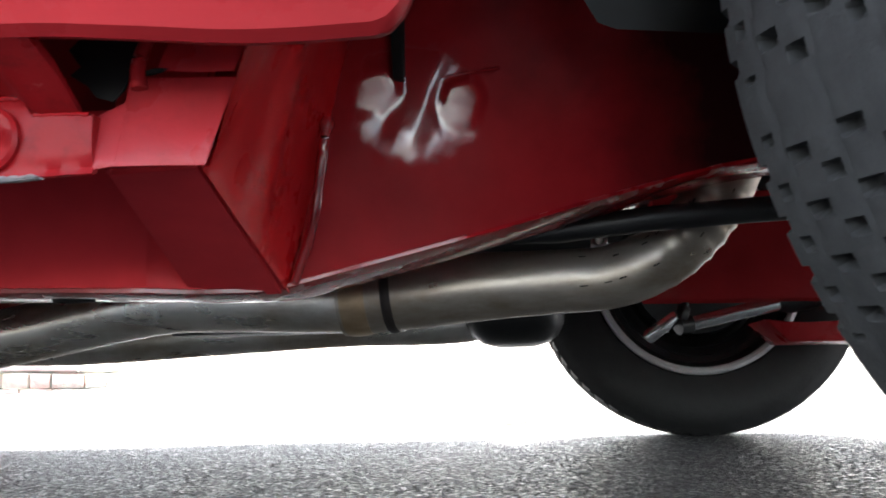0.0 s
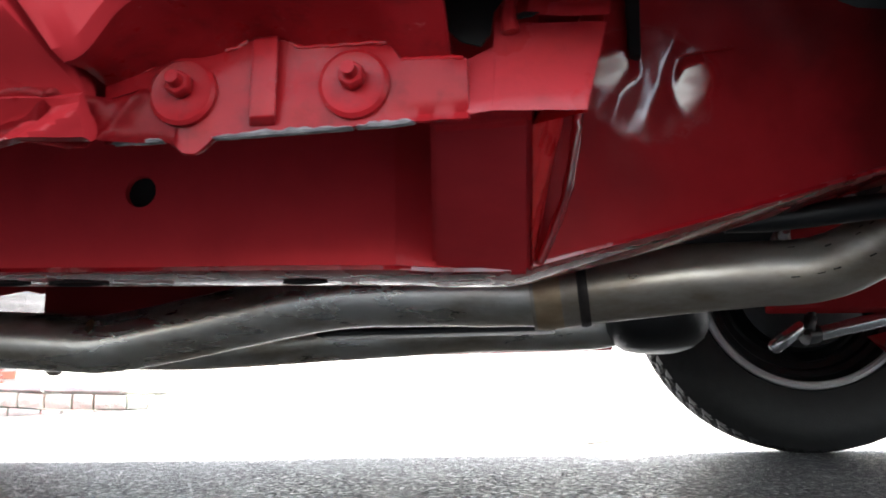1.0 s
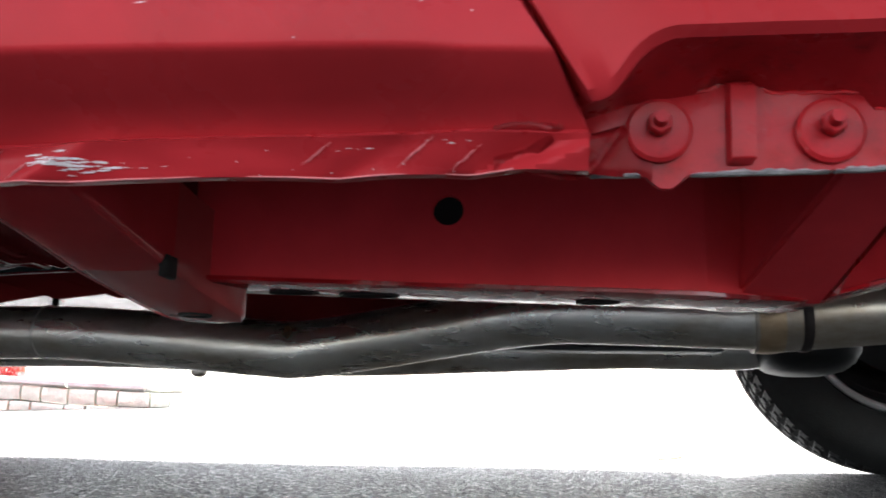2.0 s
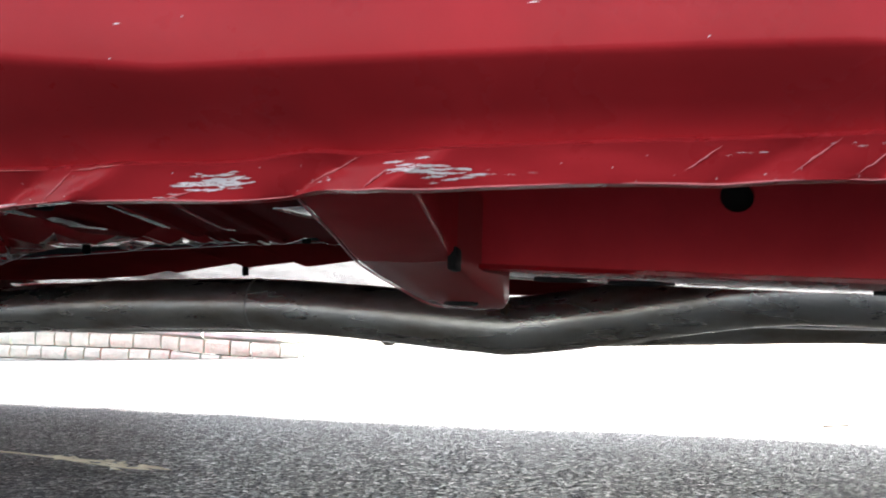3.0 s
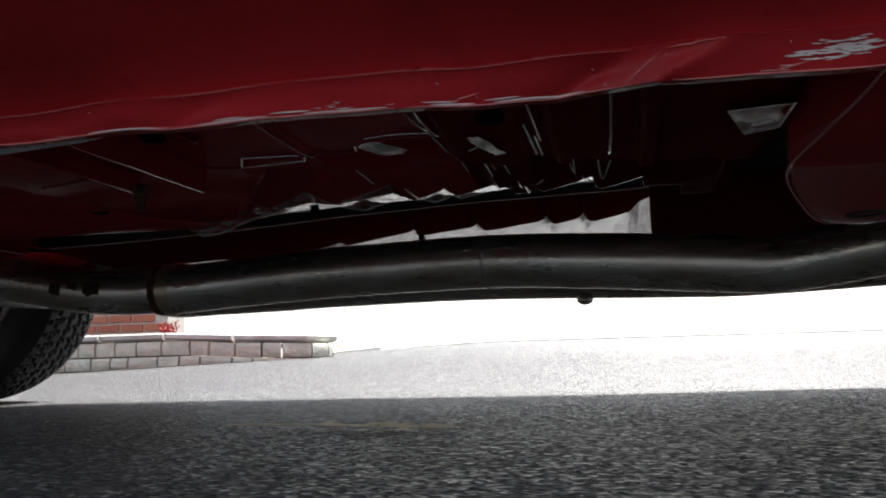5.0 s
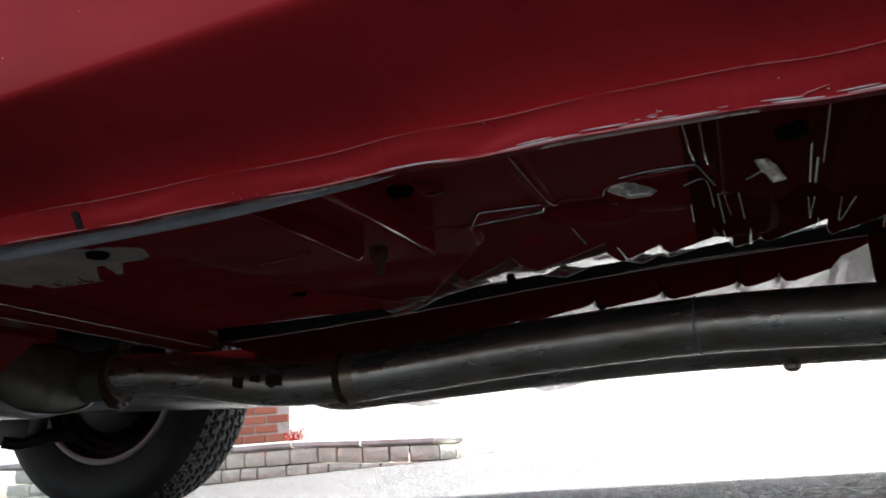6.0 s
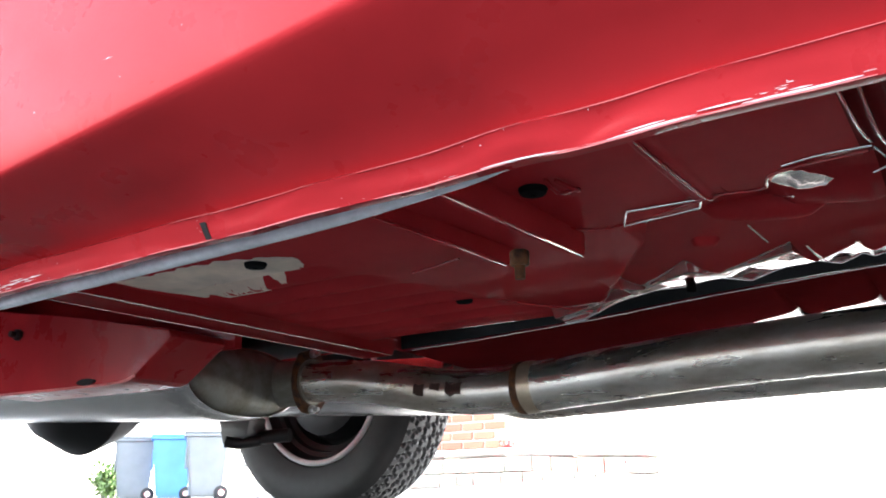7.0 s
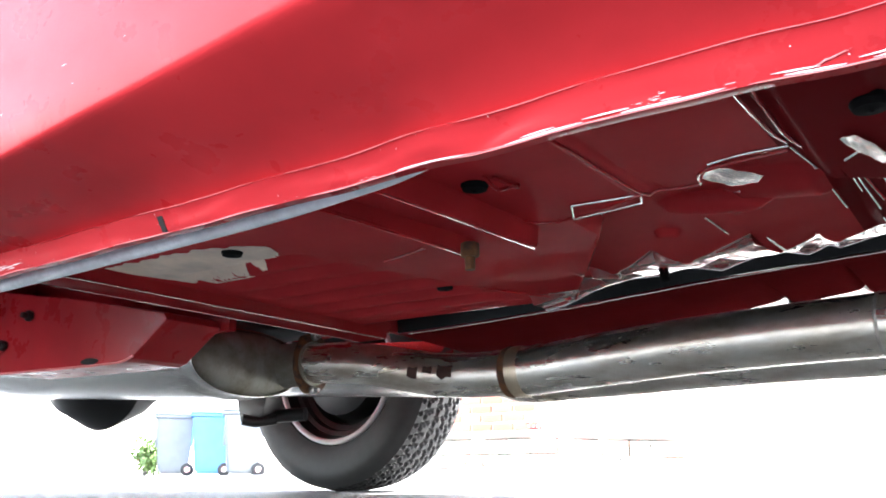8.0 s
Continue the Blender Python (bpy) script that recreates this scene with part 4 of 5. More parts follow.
ragged_strip(0.224, 0.252, 2)
ragged_strip(0.1, 0.126, 3)


def plate(name, corners, thick, seed, label=""):
    """A thin dented plate over four corners, lower pair first."""
    a, b, c, d = [Vector(p) for p in corners]
    n = (b - a).cross(d - a).normalized()
    rows = []
    for i in range(17):
        row = []
        for j in range(13):
            u, v = i / 16, j / 12
            p = a.lerp(b, u).lerp(d.lerp(c, u), v)
            edge = min(u, 1 - u, v, 1 - v)
            p += n * (0.0018 * noise.noise(p * 40 + Vector((seed, 0, 0))) - 0.001 * (edge == 0))
            row.append(p)
        rows.append(row)
    bm = sheet(rows)
    bmesh.ops.solidify(bm, geom=bm.faces[:], thickness=thick)
    return cpart(name, bm, RED_PALE_LIT, label, smooth=35)


rows = []
for i in range(49):
    u = i / 48
    x = 0.05 + 0.082 * u
    lo = sill_z(x) + (bracket_low(x) - sill_z(x)) * u if x > 0.094 else sill_z(x)
    lo -= 0.0015 * bump1(u, 0.4, 0.15)
    hi = 0.2455 + 0.006 * u + 0.003 * math.sin(u * 9)
    row = []
    for j in range(15):
        v = j / 14
        z = lo + (hi - lo) * v
        y = (flange_y(0.05, min(1, v)) - 0.001) * (1 - smoothstep(0.25, 0.95, u)) + 0.0245 * smoothstep(0.25, 0.95, u)
        for c, k in ((0.28, -0.0045), (0.5, 0.0035), (0.68, -0.004)):
            y += k * math.exp(-abs(u - c - 0.22 * (v - 0.4)) / 0.055)
        y += 0.0012 * noise.noise((x * 70, z * 70, 3)) + 0.004 * max(0, v - 0.85) * 6 + 0.002 * max(0, 0.12 - v) * 8
        row.append((x, y, z))
    rows.append(row)
bm = sheet(rows)
bmesh.ops.solidify(bm, geom=bm.faces[:], thickness=0.001)
cpart("folded_flange", bm, RED_GRIMY, "crumpled red metal folded over between flange and bracket", smooth=50)

# end of the sill: a lower plate, a folded upper plate and the torn opening beside them
plate("sill_end_flap", [(0.288, 0.027, 0.2335), (0.334, 0.033, 0.233), (0.346, 0.043, 0.281), (0.291, 0.038, 0.283)], 0.0015, 1, "pinkish red folded end plate of the sill, light painted in")
plate("sill_end_flap", [(0.307, 0.035, 0.2835), (0.347, 0.038, 0.282), (0.352, 0.052, 0.32), (0.312, 0.05, 0.322)], 0.0015, 5)
plate("sill_end_flap", [(0.277, 0.0275, 0.232), (0.29, 0.0285, 0.2335), (0.292, 0.036, 0.27), (0.276, 0.0335, 0.262)], 0.0015, 9)
cpart("torn_opening", prism([(x, 0.0325 + 0.3 * (z - 0.262), z) for x, z in ((0.253, 0.302), (0.262, 0.291), (0.257, 0.286), (0.268, 0.279), (0.274, 0.272), (0.284, 0.2685), (0.289, 0.276), (0.2905, 0.289), (0.297, 0.3), (0.295, 0.312), (0.262, 0.315))], (0, 0.0015, 0)), DARK, "dark torn opening")
cpart("torn_opening", prism([(x, 0.0345, z) for x, z in ((0.299, 0.2835), (0.306, 0.2852), (0.313, 0.2842), (0.309, 0.2825), (0.301, 0.2815))], (0, 0.0015, 0)), DARK)
cpart("torn_tongue", tube(spline([(0.299, 0.033, 0.274), (0.298, 0.0325, 0.284), (0.301, 0.034, 0.298), (0.306, 0.038, 0.31)], 6), lambda u: 0.0045 - 0.0015 * u, 10), RED)
# black liner, drawn larger so its black also gives the wheelhouse shade
cpart("inner_fender", prism([(0.5, 0.37, 0.385), (1.3, 0.42, 0.385), (1.3, 0.36, 0.62), (0.46, 0.335, 0.62)], (0, 0.01, 0)), BLACK, "black inner fender liner, enlarged to stand for wheelhouse shade")
cpart("wheelhouse_panel", block(-2.2, -1.29, 0.387, 0.399, 0.225, 0.42), RED_DEEP, "deep red inner wheelhouse panel")
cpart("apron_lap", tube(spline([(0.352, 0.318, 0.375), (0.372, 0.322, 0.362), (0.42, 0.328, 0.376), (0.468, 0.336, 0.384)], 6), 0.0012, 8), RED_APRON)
cpart("apron_joint", prism([(0.381, 0.306, 0.37), (0.39, 0.306, 0.37), (0.392, 0.3, 0.45), (0.379, 0.3, 0.45)], (0, 0.012, 0), 0.002), DARK)
# bumpy sealer down the corner between torque box and apron
cpart("seam_sealer", tube(spline([(0.338, 0.262, 0.325), (0.336, 0.256, 0.3), (0.327, 0.266, 0.255), (0.318, 0.277, 0.232), (0.304, 0.288, 0.203)], 10), lambda u: 0.0042 + 0.0022 * noise.noise((u * 9, 1, 4)), 14, 0.0012), RED_LIP, "shiny bumpy seam sealer")
# cross member, braces and the rear rail end
cpart("cross_member", prism([(-1.285, 0.03, 0.26), (-1.275, 0.03, 0.237), (-1.225, 0.03, 0.237), (-1.215, 0.03, 0.26)], (0, 0.6, 0), 0.003), RED_DEEP, "deep red cross member under the floor")
# highlights of the folded edges, laid on as thin bright metal
for x, z in ((-1.2245, 0.2375), (-1.274, 0.2375)):
    cpart("bright_edge", tube([Vector((x, 0.032 + 0.592 * k / 30, z + 0.0004 * noise.noise((k * 0.6, x * 9, 1)))) for k in range(31)], 0.0008, 8), GLINT_METAL, "folded edge with its highlight set in as metal")
for low in ([(-0.778, 0.042, 0.262), (-0.778, 0.044, 0.226), (-0.768, 0.25, 0.228), (-0.772, 0.263, 0.236), (-0.774, 0.269, 0.262)], [(-0.862, 0.06, 0.262), (-0.86, 0.062, 0.236), (-0.851, 0.14, 0.235), (-0.84, 0.255, 0.233), (-0.842, 0.272, 0.242), (-0.842, 0.276, 0.262)]):
    brace = cpart("floor_brace", prism(low, (-0.003, 0, 0.0005), 0.0008), RED_UNDER, "thin red brace plate under the floor")
    cpart("brace_lip", prism([(x, y, z) for x, y, z in low[1:-2]] + [(x - 0.014, y, z + 0.004) for x, y, z in low[-3:0:-1]], (0, 0, 0.002), 0.0005), RED_UNDER, parent=brace)
    cpart("bright_edge", tube([Vector(p) + Vector((-0.001, 0, -0.0006)) for p in low[1:-1]], 0.0009, 8), RED_GLOSS, parent=brace)
cpart("seat_bolt", hex_bolt((-0.80, 0.2, 0.226), (0, 0, -1), 0.008, 0.012), RUST, "rusty bolt end")
for x, y in ((-1.053, 0.177), (-1.003, 0.459), (-0.758, 0.142), (-0.491, 0.108)):
    cpart("floor_plug", lathe([(0.002, 0.004), (0.009, 0.004), (0.0105, 0), (0.009, -0.0035), (0.002, -0.0045)], "z", (x, y, floor_z(x, y) - 0.001), 24), PLUG, "black rubber floor plug")
rr = [(-1.75, 0.316), (-1.464, 0.268), (-1.309, 0.238), (-1.302, 0.228), (-1.366, 0.186), (-1.38, 0.183), (-1.45, 0.183), (-1.68, 0.186), (-2.3, 0.26), (-2.3, 0.42), (-1.75, 0.42)]
rail = cpart("rear_frame_rail", prism([(x, 0.3, z) for x, z in rr], (0, 0.085, 0), 0.002), RED, "dark red kicked-up rear frame rail", smooth=12)
cpart("rail_flange", tube(spline([(-1.69, 0.298, 0.185), (-1.6, 0.297, 0.1835), (-1.45, 0.298, 0.1815), (-1.385, 0.298, 0.182), (-1.362, 0.299, 0.188)], 6), lambda u: 0.0018 + 0.0008 * noise.noise((u * 8, 2, 1)), 8), WEAR_GLINT, "worn lower flange edge", parent=rail)
cpart("rail_hole", prism([(-1.45 + 0.017 * math.cos(a), 0.2965, 0.1875 + 0.004 * math.sin(a)) for a in [2 * math.pi * k / 20 for k in range(20)]], (0, 0.004, 0)), DARK, "small dark oval hole", parent=rail)
for x, z in ((-1.6, 0.262), (-1.66, 0.225)):
    cpart("rail_bolt", hex_bolt((x, 0.299, z), (0, -1, 0), 0.008, 0.008), BLACK, "dark bolt head", parent=rail)
cpart("sill_tube", tube(spline([(-1.62, 0.03, 0.2), (-1.19, 0.03, 0.2085), (-0.957, 0.03, 0.2135), (-0.84, 0.028, 0.216), (-0.75, 0.022, 0.2195), (-0.7, 0.018, 0.221)], 10), lambda u: 0.0062 * (1 - 0.5 * smoothstep(0.8, 1, u)), 16), GREY_TUBE, "grey painted tube along the sill")
# pale patch of floor paint, with ragged fingers between the ribs
rows = []
for i in range(91):
    u = i / 90
    x = -1.212 + 0.2 * u
    y0 = 0.15 + 0.008 * noise.noise((u * 14, 0, 2)) + 0.03 * u ** 6
    y1 = float(np.interp(u, [0, 0.1, 0.28, 0.45, 0.7, 0.93, 1.0], [0.185, 0.25, 0.285, 0.262, 0.236, 0.215, 0.186])) + 0.012 * math.sin(u * 33) * smoothstep(0, 0.2, u) * smoothstep(1, 0.8, u) + 0.008 * noise.noise((u * 40, 1, 1))
    y1 = max(y1, y0 + 0.002)
    rows.append([(x, y0 + (y1 - y0) * v, floor_z(x, y0 + (y1 - y0) * v) - 0.0007) for v in np.linspace(0, 1, 14)])
cpart("pale_patch", sheet(rows), PALE_FLOOR, "pale patch in the floor paint")

# exhaust
near_line = spline([(0.706, 0.5, 0.5), (0.703, 0.5, 0.4), (0.69, 0.5, 0.342), (0.672, 0.5, 0.302), (0.646, 0.5, 0.267), (0.61, 0.5, 0.238), (0.562, 0.502, 0.221), (0.5, 0.505, 0.2185), (0.42, 0.508, 0.216), (0.29, 0.513, 0.207)], 8)
cpart("front_exhaust_pipe", tube(near_line, lambda u: 0.0318 + 0.0047 * smoothstep(0.72, 1, u) + 0.0011 * math.sin(u * 150) * bump1(u, 0.42, 0.14), 32, 0.0006), STEEL_STAINED, "stained steel exhaust pipe bending up to the engine")
mid = spline([(0.30, 0.513, 0.209), (0.2, 0.525, 0.213), (0.1, 0.55, 0.217), (0.03, 0.57, 0.212), (-0.06, 0.59, 0.199), (-0.14, 0.603, 0.187), (-0.19, 0.611, 0.1805), (-0.222, 0.613, 0.1775), (-0.255, 0.616, 0.1785), (-0.36, 0.625, 0.187), (-0.45, 0.638, 0.194), (-0.57, 0.655, 0.2), (-0.77, 0.68, 0.1985), (-0.92, 0.7, 0.1925), (-1.02, 0.711, 0.1875), (-1.065, 0.713, 0.186)], 8)
cpart("exhaust_pipe", tube(mid, 0.0348, 40, 0.0004), STEEL, "long dull steel exhaust pipe")
sbend = spline([(-1.06, 0.713, 0.186), (-1.12, 0.714, 0.186), (-1.19, 0.712, 0.191), (-1.26, 0.706, 0.204), (-1.33, 0.7, 0.2165), (-1.4, 0.695, 0.2215), (-1.46, 0.69, 0.222)], 8)
cpart("exhaust_bend", tube(sbend, 0.0325, 32, 0.0005), STEEL, "S-shaped steel exhaust bend")


def band_at(line, i, r, w, material, name, label, rough=0.0015):
    p, d = line[i], (line[min(i + 1, len(line) - 1)] - line[max(0, i - 1)]).normalized()
    pts = [p + d * (k - 3) * w / 6 for k in range(7)]
    return cpart(name, tube(pts, lambda u: r + 0.0012 * math.sin(math.pi * u), 32, rough), material, label)


band_at(near_line, len(near_line) - 2, 0.0367, 0.026, HEAT_ORANGE, "heat_stain", "orange brown heat stain beside the pipe joint", 0.0002)
band_at(near_line, len(near_line) - 4, 0.0373, 0.01, BURNT, "pipe_clamp", "burnt dark pipe joint collar", 0.0008)
band_at(mid, len(mid) - 2, 0.0355, 0.013, RUST, "weld_bead", "rusty weld bead", 0.002)
band_at(mid, len(mid) - 4, 0.03505, 0.03, HEAT, "heat_stain", "golden brown heat stain round the weld", 0.0002)
band_at(mid, 11 * 8, 0.0349, 0.004, STEEL_DARK, "weld_bead", "", 0.0005)
# muffler
def oval(x, y, z, a, b, n=48):
    return [(x, y + a * math.copysign(abs(math.cos(t)) ** 0.85, math.cos(t)), z + b * math.sin(t)) for t in [2 * math.pi * k / n for k in range(n)]]


def muffler(y, z, x0, x1, a, b):
    m = cpart("muffler", sheet([oval(x0, y, z, a * 0.97, b * 0.95), oval(x0 - 0.02, y, z, a * 0.96, b * 0.93)] + [oval(x0 - 0.03 + (x1 - x0 + 0.03) * i / 20, y, z - 0.012 + 0.03 * i / 20, a * 0.92, b * 0.85) for i in range(21)] + [oval(x1 - 0.01, y, z + 0.018, a * 0.85, b * 0.75)], closed_v=True, caps=True), STEEL_BRIGHT, "bright oval muffler body")
    cap = [(0.002, 0.96, 0), (0.006, 0.95, 0), (0.012, 0.9, 0), (0.018, 0.75, 0), (0.022, 0.55, 0), (0.024, 0.3, 0)]
    cpart("end_cap", sheet([oval(x0 + h, y, z, a * f if not r else 0.034, b * f if not r else 0.034) for h, f, r in cap], closed_v=True, caps=True), CAP_STEEL, "dull dark oval end cap", parent=m)
    cpart("rim", sheet([oval(x0 + h, y, z, a * f, b * f) for h, f in ((-0.012, 0.975), (-0.012, 1.01), (0.0, 1.025), (0.008, 1.02), (0.009, 1.0), (0.005, 0.965), (0.0, 0.955))], closed_v=True, closed_u=True), STEEL_BRIGHT, "bright rolled rim of the end cap", parent=m)
    return m


muffler(0.612, 0.219, -1.5, -2.12, 0.118, 0.052)
cpart("muffler_stub", tube([Vector((-1.49, 0.688, 0.222)), Vector((-1.46, 0.69, 0.222)), Vector((-1.425, 0.692, 0.222))], 0.0365, 28), CAP_STEEL, "")
cpart("flange_plate", prism([(-1.436, 0.692 + 0.05 * math.cos(a) * (1 if abs(math.cos(a)) < 0.5 else 0.8), 0.222 + 0.05 * math.sin(a)) for a in [2 * math.pi * k / 24 for k in range(24)]], (0.01, 0, 0), 0.001), RUST, "rusty bolted exhaust flange")
for dz in (-0.044, 0.044):
    cpart("flange_bolt", hex_bolt((-1.426, 0.688, 0.222 + dz), (1, 0, 0), 0.007, 0.009), ALU, "bright bolt end")
muffler(1.02, 0.25, -1.3, -1.9, 0.118, 0.062)


def pipe_patch(line, i0, i1, a0, a1, r, material, name, label, seed, ragged=14.0):
    """A thin patch that clings to a pipe; angles in degrees from straight up towards the near side."""
    rng = random.Random(seed)
    rows = []
    for i in range(i0, i1 + 1):
        p, d = line[i], (line[min(i + 1, len(line) - 1)] - line[max(0, i - 1)]).normalized()
        side = d.cross(Vector((0, 0, 1))).normalized()
        if side.y > 0:
            side = -side
        top = Vector((0, 0, 1)) - d * d.z
        top.normalize()
        lo, hi = a0 + rng.uniform(0, ragged), a1 - rng.uniform(0, ragged)
        rows.append([p + (top * math.cos(radians(a)) + side * math.sin(radians(a))) * r for a in np.linspace(lo, hi, 4)])
    return cpart(name, sheet(rows), material, label)


# far pipe
far_line = spline([(0.62, 0.98, 0.4), (0.52, 0.95, 0.28), (0.4, 0.92, 0.215), (0.2, 0.9, 0.209), (0.0, 0.9, 0.201), (-0.2, 0.9, 0.193), (-0.32, 0.9, 0.194), (-0.6, 0.9, 0.2015), (-0.83, 0.91, 0.2), (-1.05, 0.93, 0.196), (-1.2, 0.98, 0.2), (-1.32, 1.02, 0.245)], 8)
cpart("exhaust_pipe", tube(far_line, 0.0335, 28, 0.0005), STEEL, "second steel exhaust pipe")
cpart("drip_nub", lathe([(0.001, 0.004), (0.01, 0.004), (0.013, -0.004), (0.012, -0.01), (0.006, -0.0145), (0.001, -0.015)], "z", (-0.455, 0.888, 0.169), 20), STEEL, "small round steel nub under the pipe")
cpart("transmission_crossmember", block(0.0, 0.31, 0.74, 0.8, 0.19, 0.2, 0.004), BLACK)
# gearbox with pan and driveshaft
rows = []
for h, f in ((0.4, 0.8), (0.24, 0.98), (0.225, 1.0), (0.215, 1.0), (0.2, 0.97), (0.185, 0.86), (0.174, 0.66), (0.169, 0.4), (0.168, 0.1)):
    rows.append([(0.452 + 0.072 * f * math.copysign(abs(math.cos(t)) ** 0.7, math.cos(t)), 0.9 + 0.1 * f * math.copysign(abs(math.sin(t)) ** 0.7, math.sin(t)), h) for t in [2 * math.pi * k / 36 for k in range(36)]])
bm = sheet(rows, closed_v=True, caps=True)
cpart("gearbox_pan", bm, BLACK, "dark rounded gearbox pan")
cpart("gearbox", tube([Vector((x, 0.83, 0.37)) for x in (0.6, 0.45, 0.3, 0.1, -0.1)], lambda u: 0.1 - 0.05 * u, 24), BLACK)
cpart("driveshaft", tube([Vector((-0.1, 0.83, 0.37)), Vector((-1.0, 0.83, 0.34)), Vector((-1.95, 0.83, 0.32))], 0.035, 20), BLACK)

pipe_patch(sbend, 11, 14, 66, 108, 0.0331, SCORCHED, "burnt_label", "dark brown burnt-on label remnant", 3)
pipe_patch(sbend, 15, 17, 64, 104, 0.0331, SCORCHED, "burnt_label", "dark brown burnt-on label remnant", 5)
pipe_patch(sbend, 18, 20, 74, 112, 0.0331, SCORCHED, "burnt_label", "dark brown burnt-on label remnant", 7)
pipe_patch(mid, 55, 58, 38, 78, 0.0364, RUST, "rust_stain", "brown rust stain by the weld", 6)

marks = random.Random(21)
for k in range(22):
    i = 20 + marks.randrange(34)
    a = marks.choice((58, 62, 100, 104)) + marks.uniform(-3, 3)
    pipe_patch(near_line, i, min(i + 1, len(near_line) - 1), a - 1.0 - marks.uniform(0, 1), a + 1.0 + marks.uniform(0, 1), 0.0371, DARK, "scuff_mark", "short thin dark scuff on the pipe", k, 1.0)

# front suspension
cpart("torsion_bar", tube([Vector((0.47, 0.445, 0.255)), Vector((0.512, 0.445, 0.26)), Vector((0.6, 0.445, 0.268)), Vector((0.69, 0.445, 0.272)), Vector((1.0, 0.445, 0.28))], lambda u: 0.006 + 0.006 * smoothstep(0, 0.3, u), 16), BLACK, "black steel bar")
cpart("front_subframe", prism([(0.66, 1.08, 0.245), (1.1, 1.08, 0.235), (1.15, 1.08, 0.42), (0.68, 1.08, 0.42)], (0, 0.08, 0), 0.006), RED_UNDER, "dark red front subframe")
cpart("damper", tube([Vector((0.728, 1.15, 0.206)), Vector((0.81, 1.15, 0.223)), Vector((0.893, 1.15, 0.24))], 0.0125, 20), CHROME, "silver suspension damper tube")
cpart("damper_body", tube([Vector((0.885, 1.15, 0.238)), Vector((0.9, 1.15, 0.241)), Vector((1.1, 1.16, 0.285))], lambda u: 0.014 + 0.007 * smoothstep(0, 0.1, u), 20), BLACK)
cpart("tie_rod_end", tube([Vector((0.662, 1.14, 0.184)), Vector((0.667, 1.14, 0.1875)), Vector((0.69, 1.14, 0.2035)), Vector((0.712, 1.14, 0.219)), Vector((0.716, 1.14, 0.222))], lambda u: 0.0125 - 0.005 * smoothstep(0.1, 0.0, u) - 0.003 * smoothstep(0.5, 1, u), 18), CHROME, "metal joint end")
cpart("tie_rod_nut", hex_bolt((0.722, 1.135, 0.214), (0.3, 0.1, 1), 0.012, 0.024), BLACK)
cpart("tie_rod_clamp", tube([Vector((0.717, 1.14, 0.205)), Vector((0.728, 1.145, 0.207)), Vector((0.738, 1.15, 0.209))], 0.016, 16), BLACK)
cpart("lower_control_arm", prism([(0.86, 1.15, 0.213), (0.9, 1.15, 0.172), (1.1, 1.15, 0.17), (1.1, 1.15, 0.21), (0.92, 1.15, 0.205)], (0, 0.14, 0), 0.006), RED, "red lower control arm")
for p, w in (((0.56, 0.62, 0.27), 0.02), ((0.575, 0.62, 0.262), 0.012), ((0.6, 0.95, 0.31), 0.025), ((0.62, 0.97, 0.285), 0.018)):
    cpart("linkage_bolt", hex_bolt(p, (0, -1, 0.2), w * 0.5, w), ALU)

# rear axle
cpart("rear_axle", tube([Vector((-2.07, y, 0.31)) for y in (0.2, 0.5, 0.62, 0.7, 0.83, 0.96, 1.04, 1.2, 1.5)], lambda u: 0.04 + 0.09 * bump1(u, 0.48, 0.13), 28), BLACK, "black rear axle with its round differential")
cpart("differential_cover", lathe([(0.001, -0.11), (0.06, -0.105), (0.12, -0.07), (0.15, 0.0), (0.12, 0.07), (0.06, 0.1), (0.001, 0.105)], "y", (-2.08, 0.75, 0.283), 40), BLACK, "")
cpart("spring_plate", prism([(-2.17, 1.2, 0.235), (-2.15, 1.2, 0.172), (-2.1, 1.2, 0.168), (-2.07, 1.2, 0.19), (-2.06, 1.2, 0.235)], (0, 0.06, 0), 0.006), BLACK)
cpart("spring_bolt", tube([Vector((-2.1, 1.24, 0.185)), Vector((-2.05, 1.26, 0.19)), Vector((-2.0, 1.28, 0.192))], 0.017, 12), BLACK)
cpart("shock_mount", tube([Vector((-2.12, 1.18, 0.178)), Vector((-2.1, 1.2, 0.172)), Vector((-2.06, 1.24, 0.18))], 0.014, 14), BLACK)


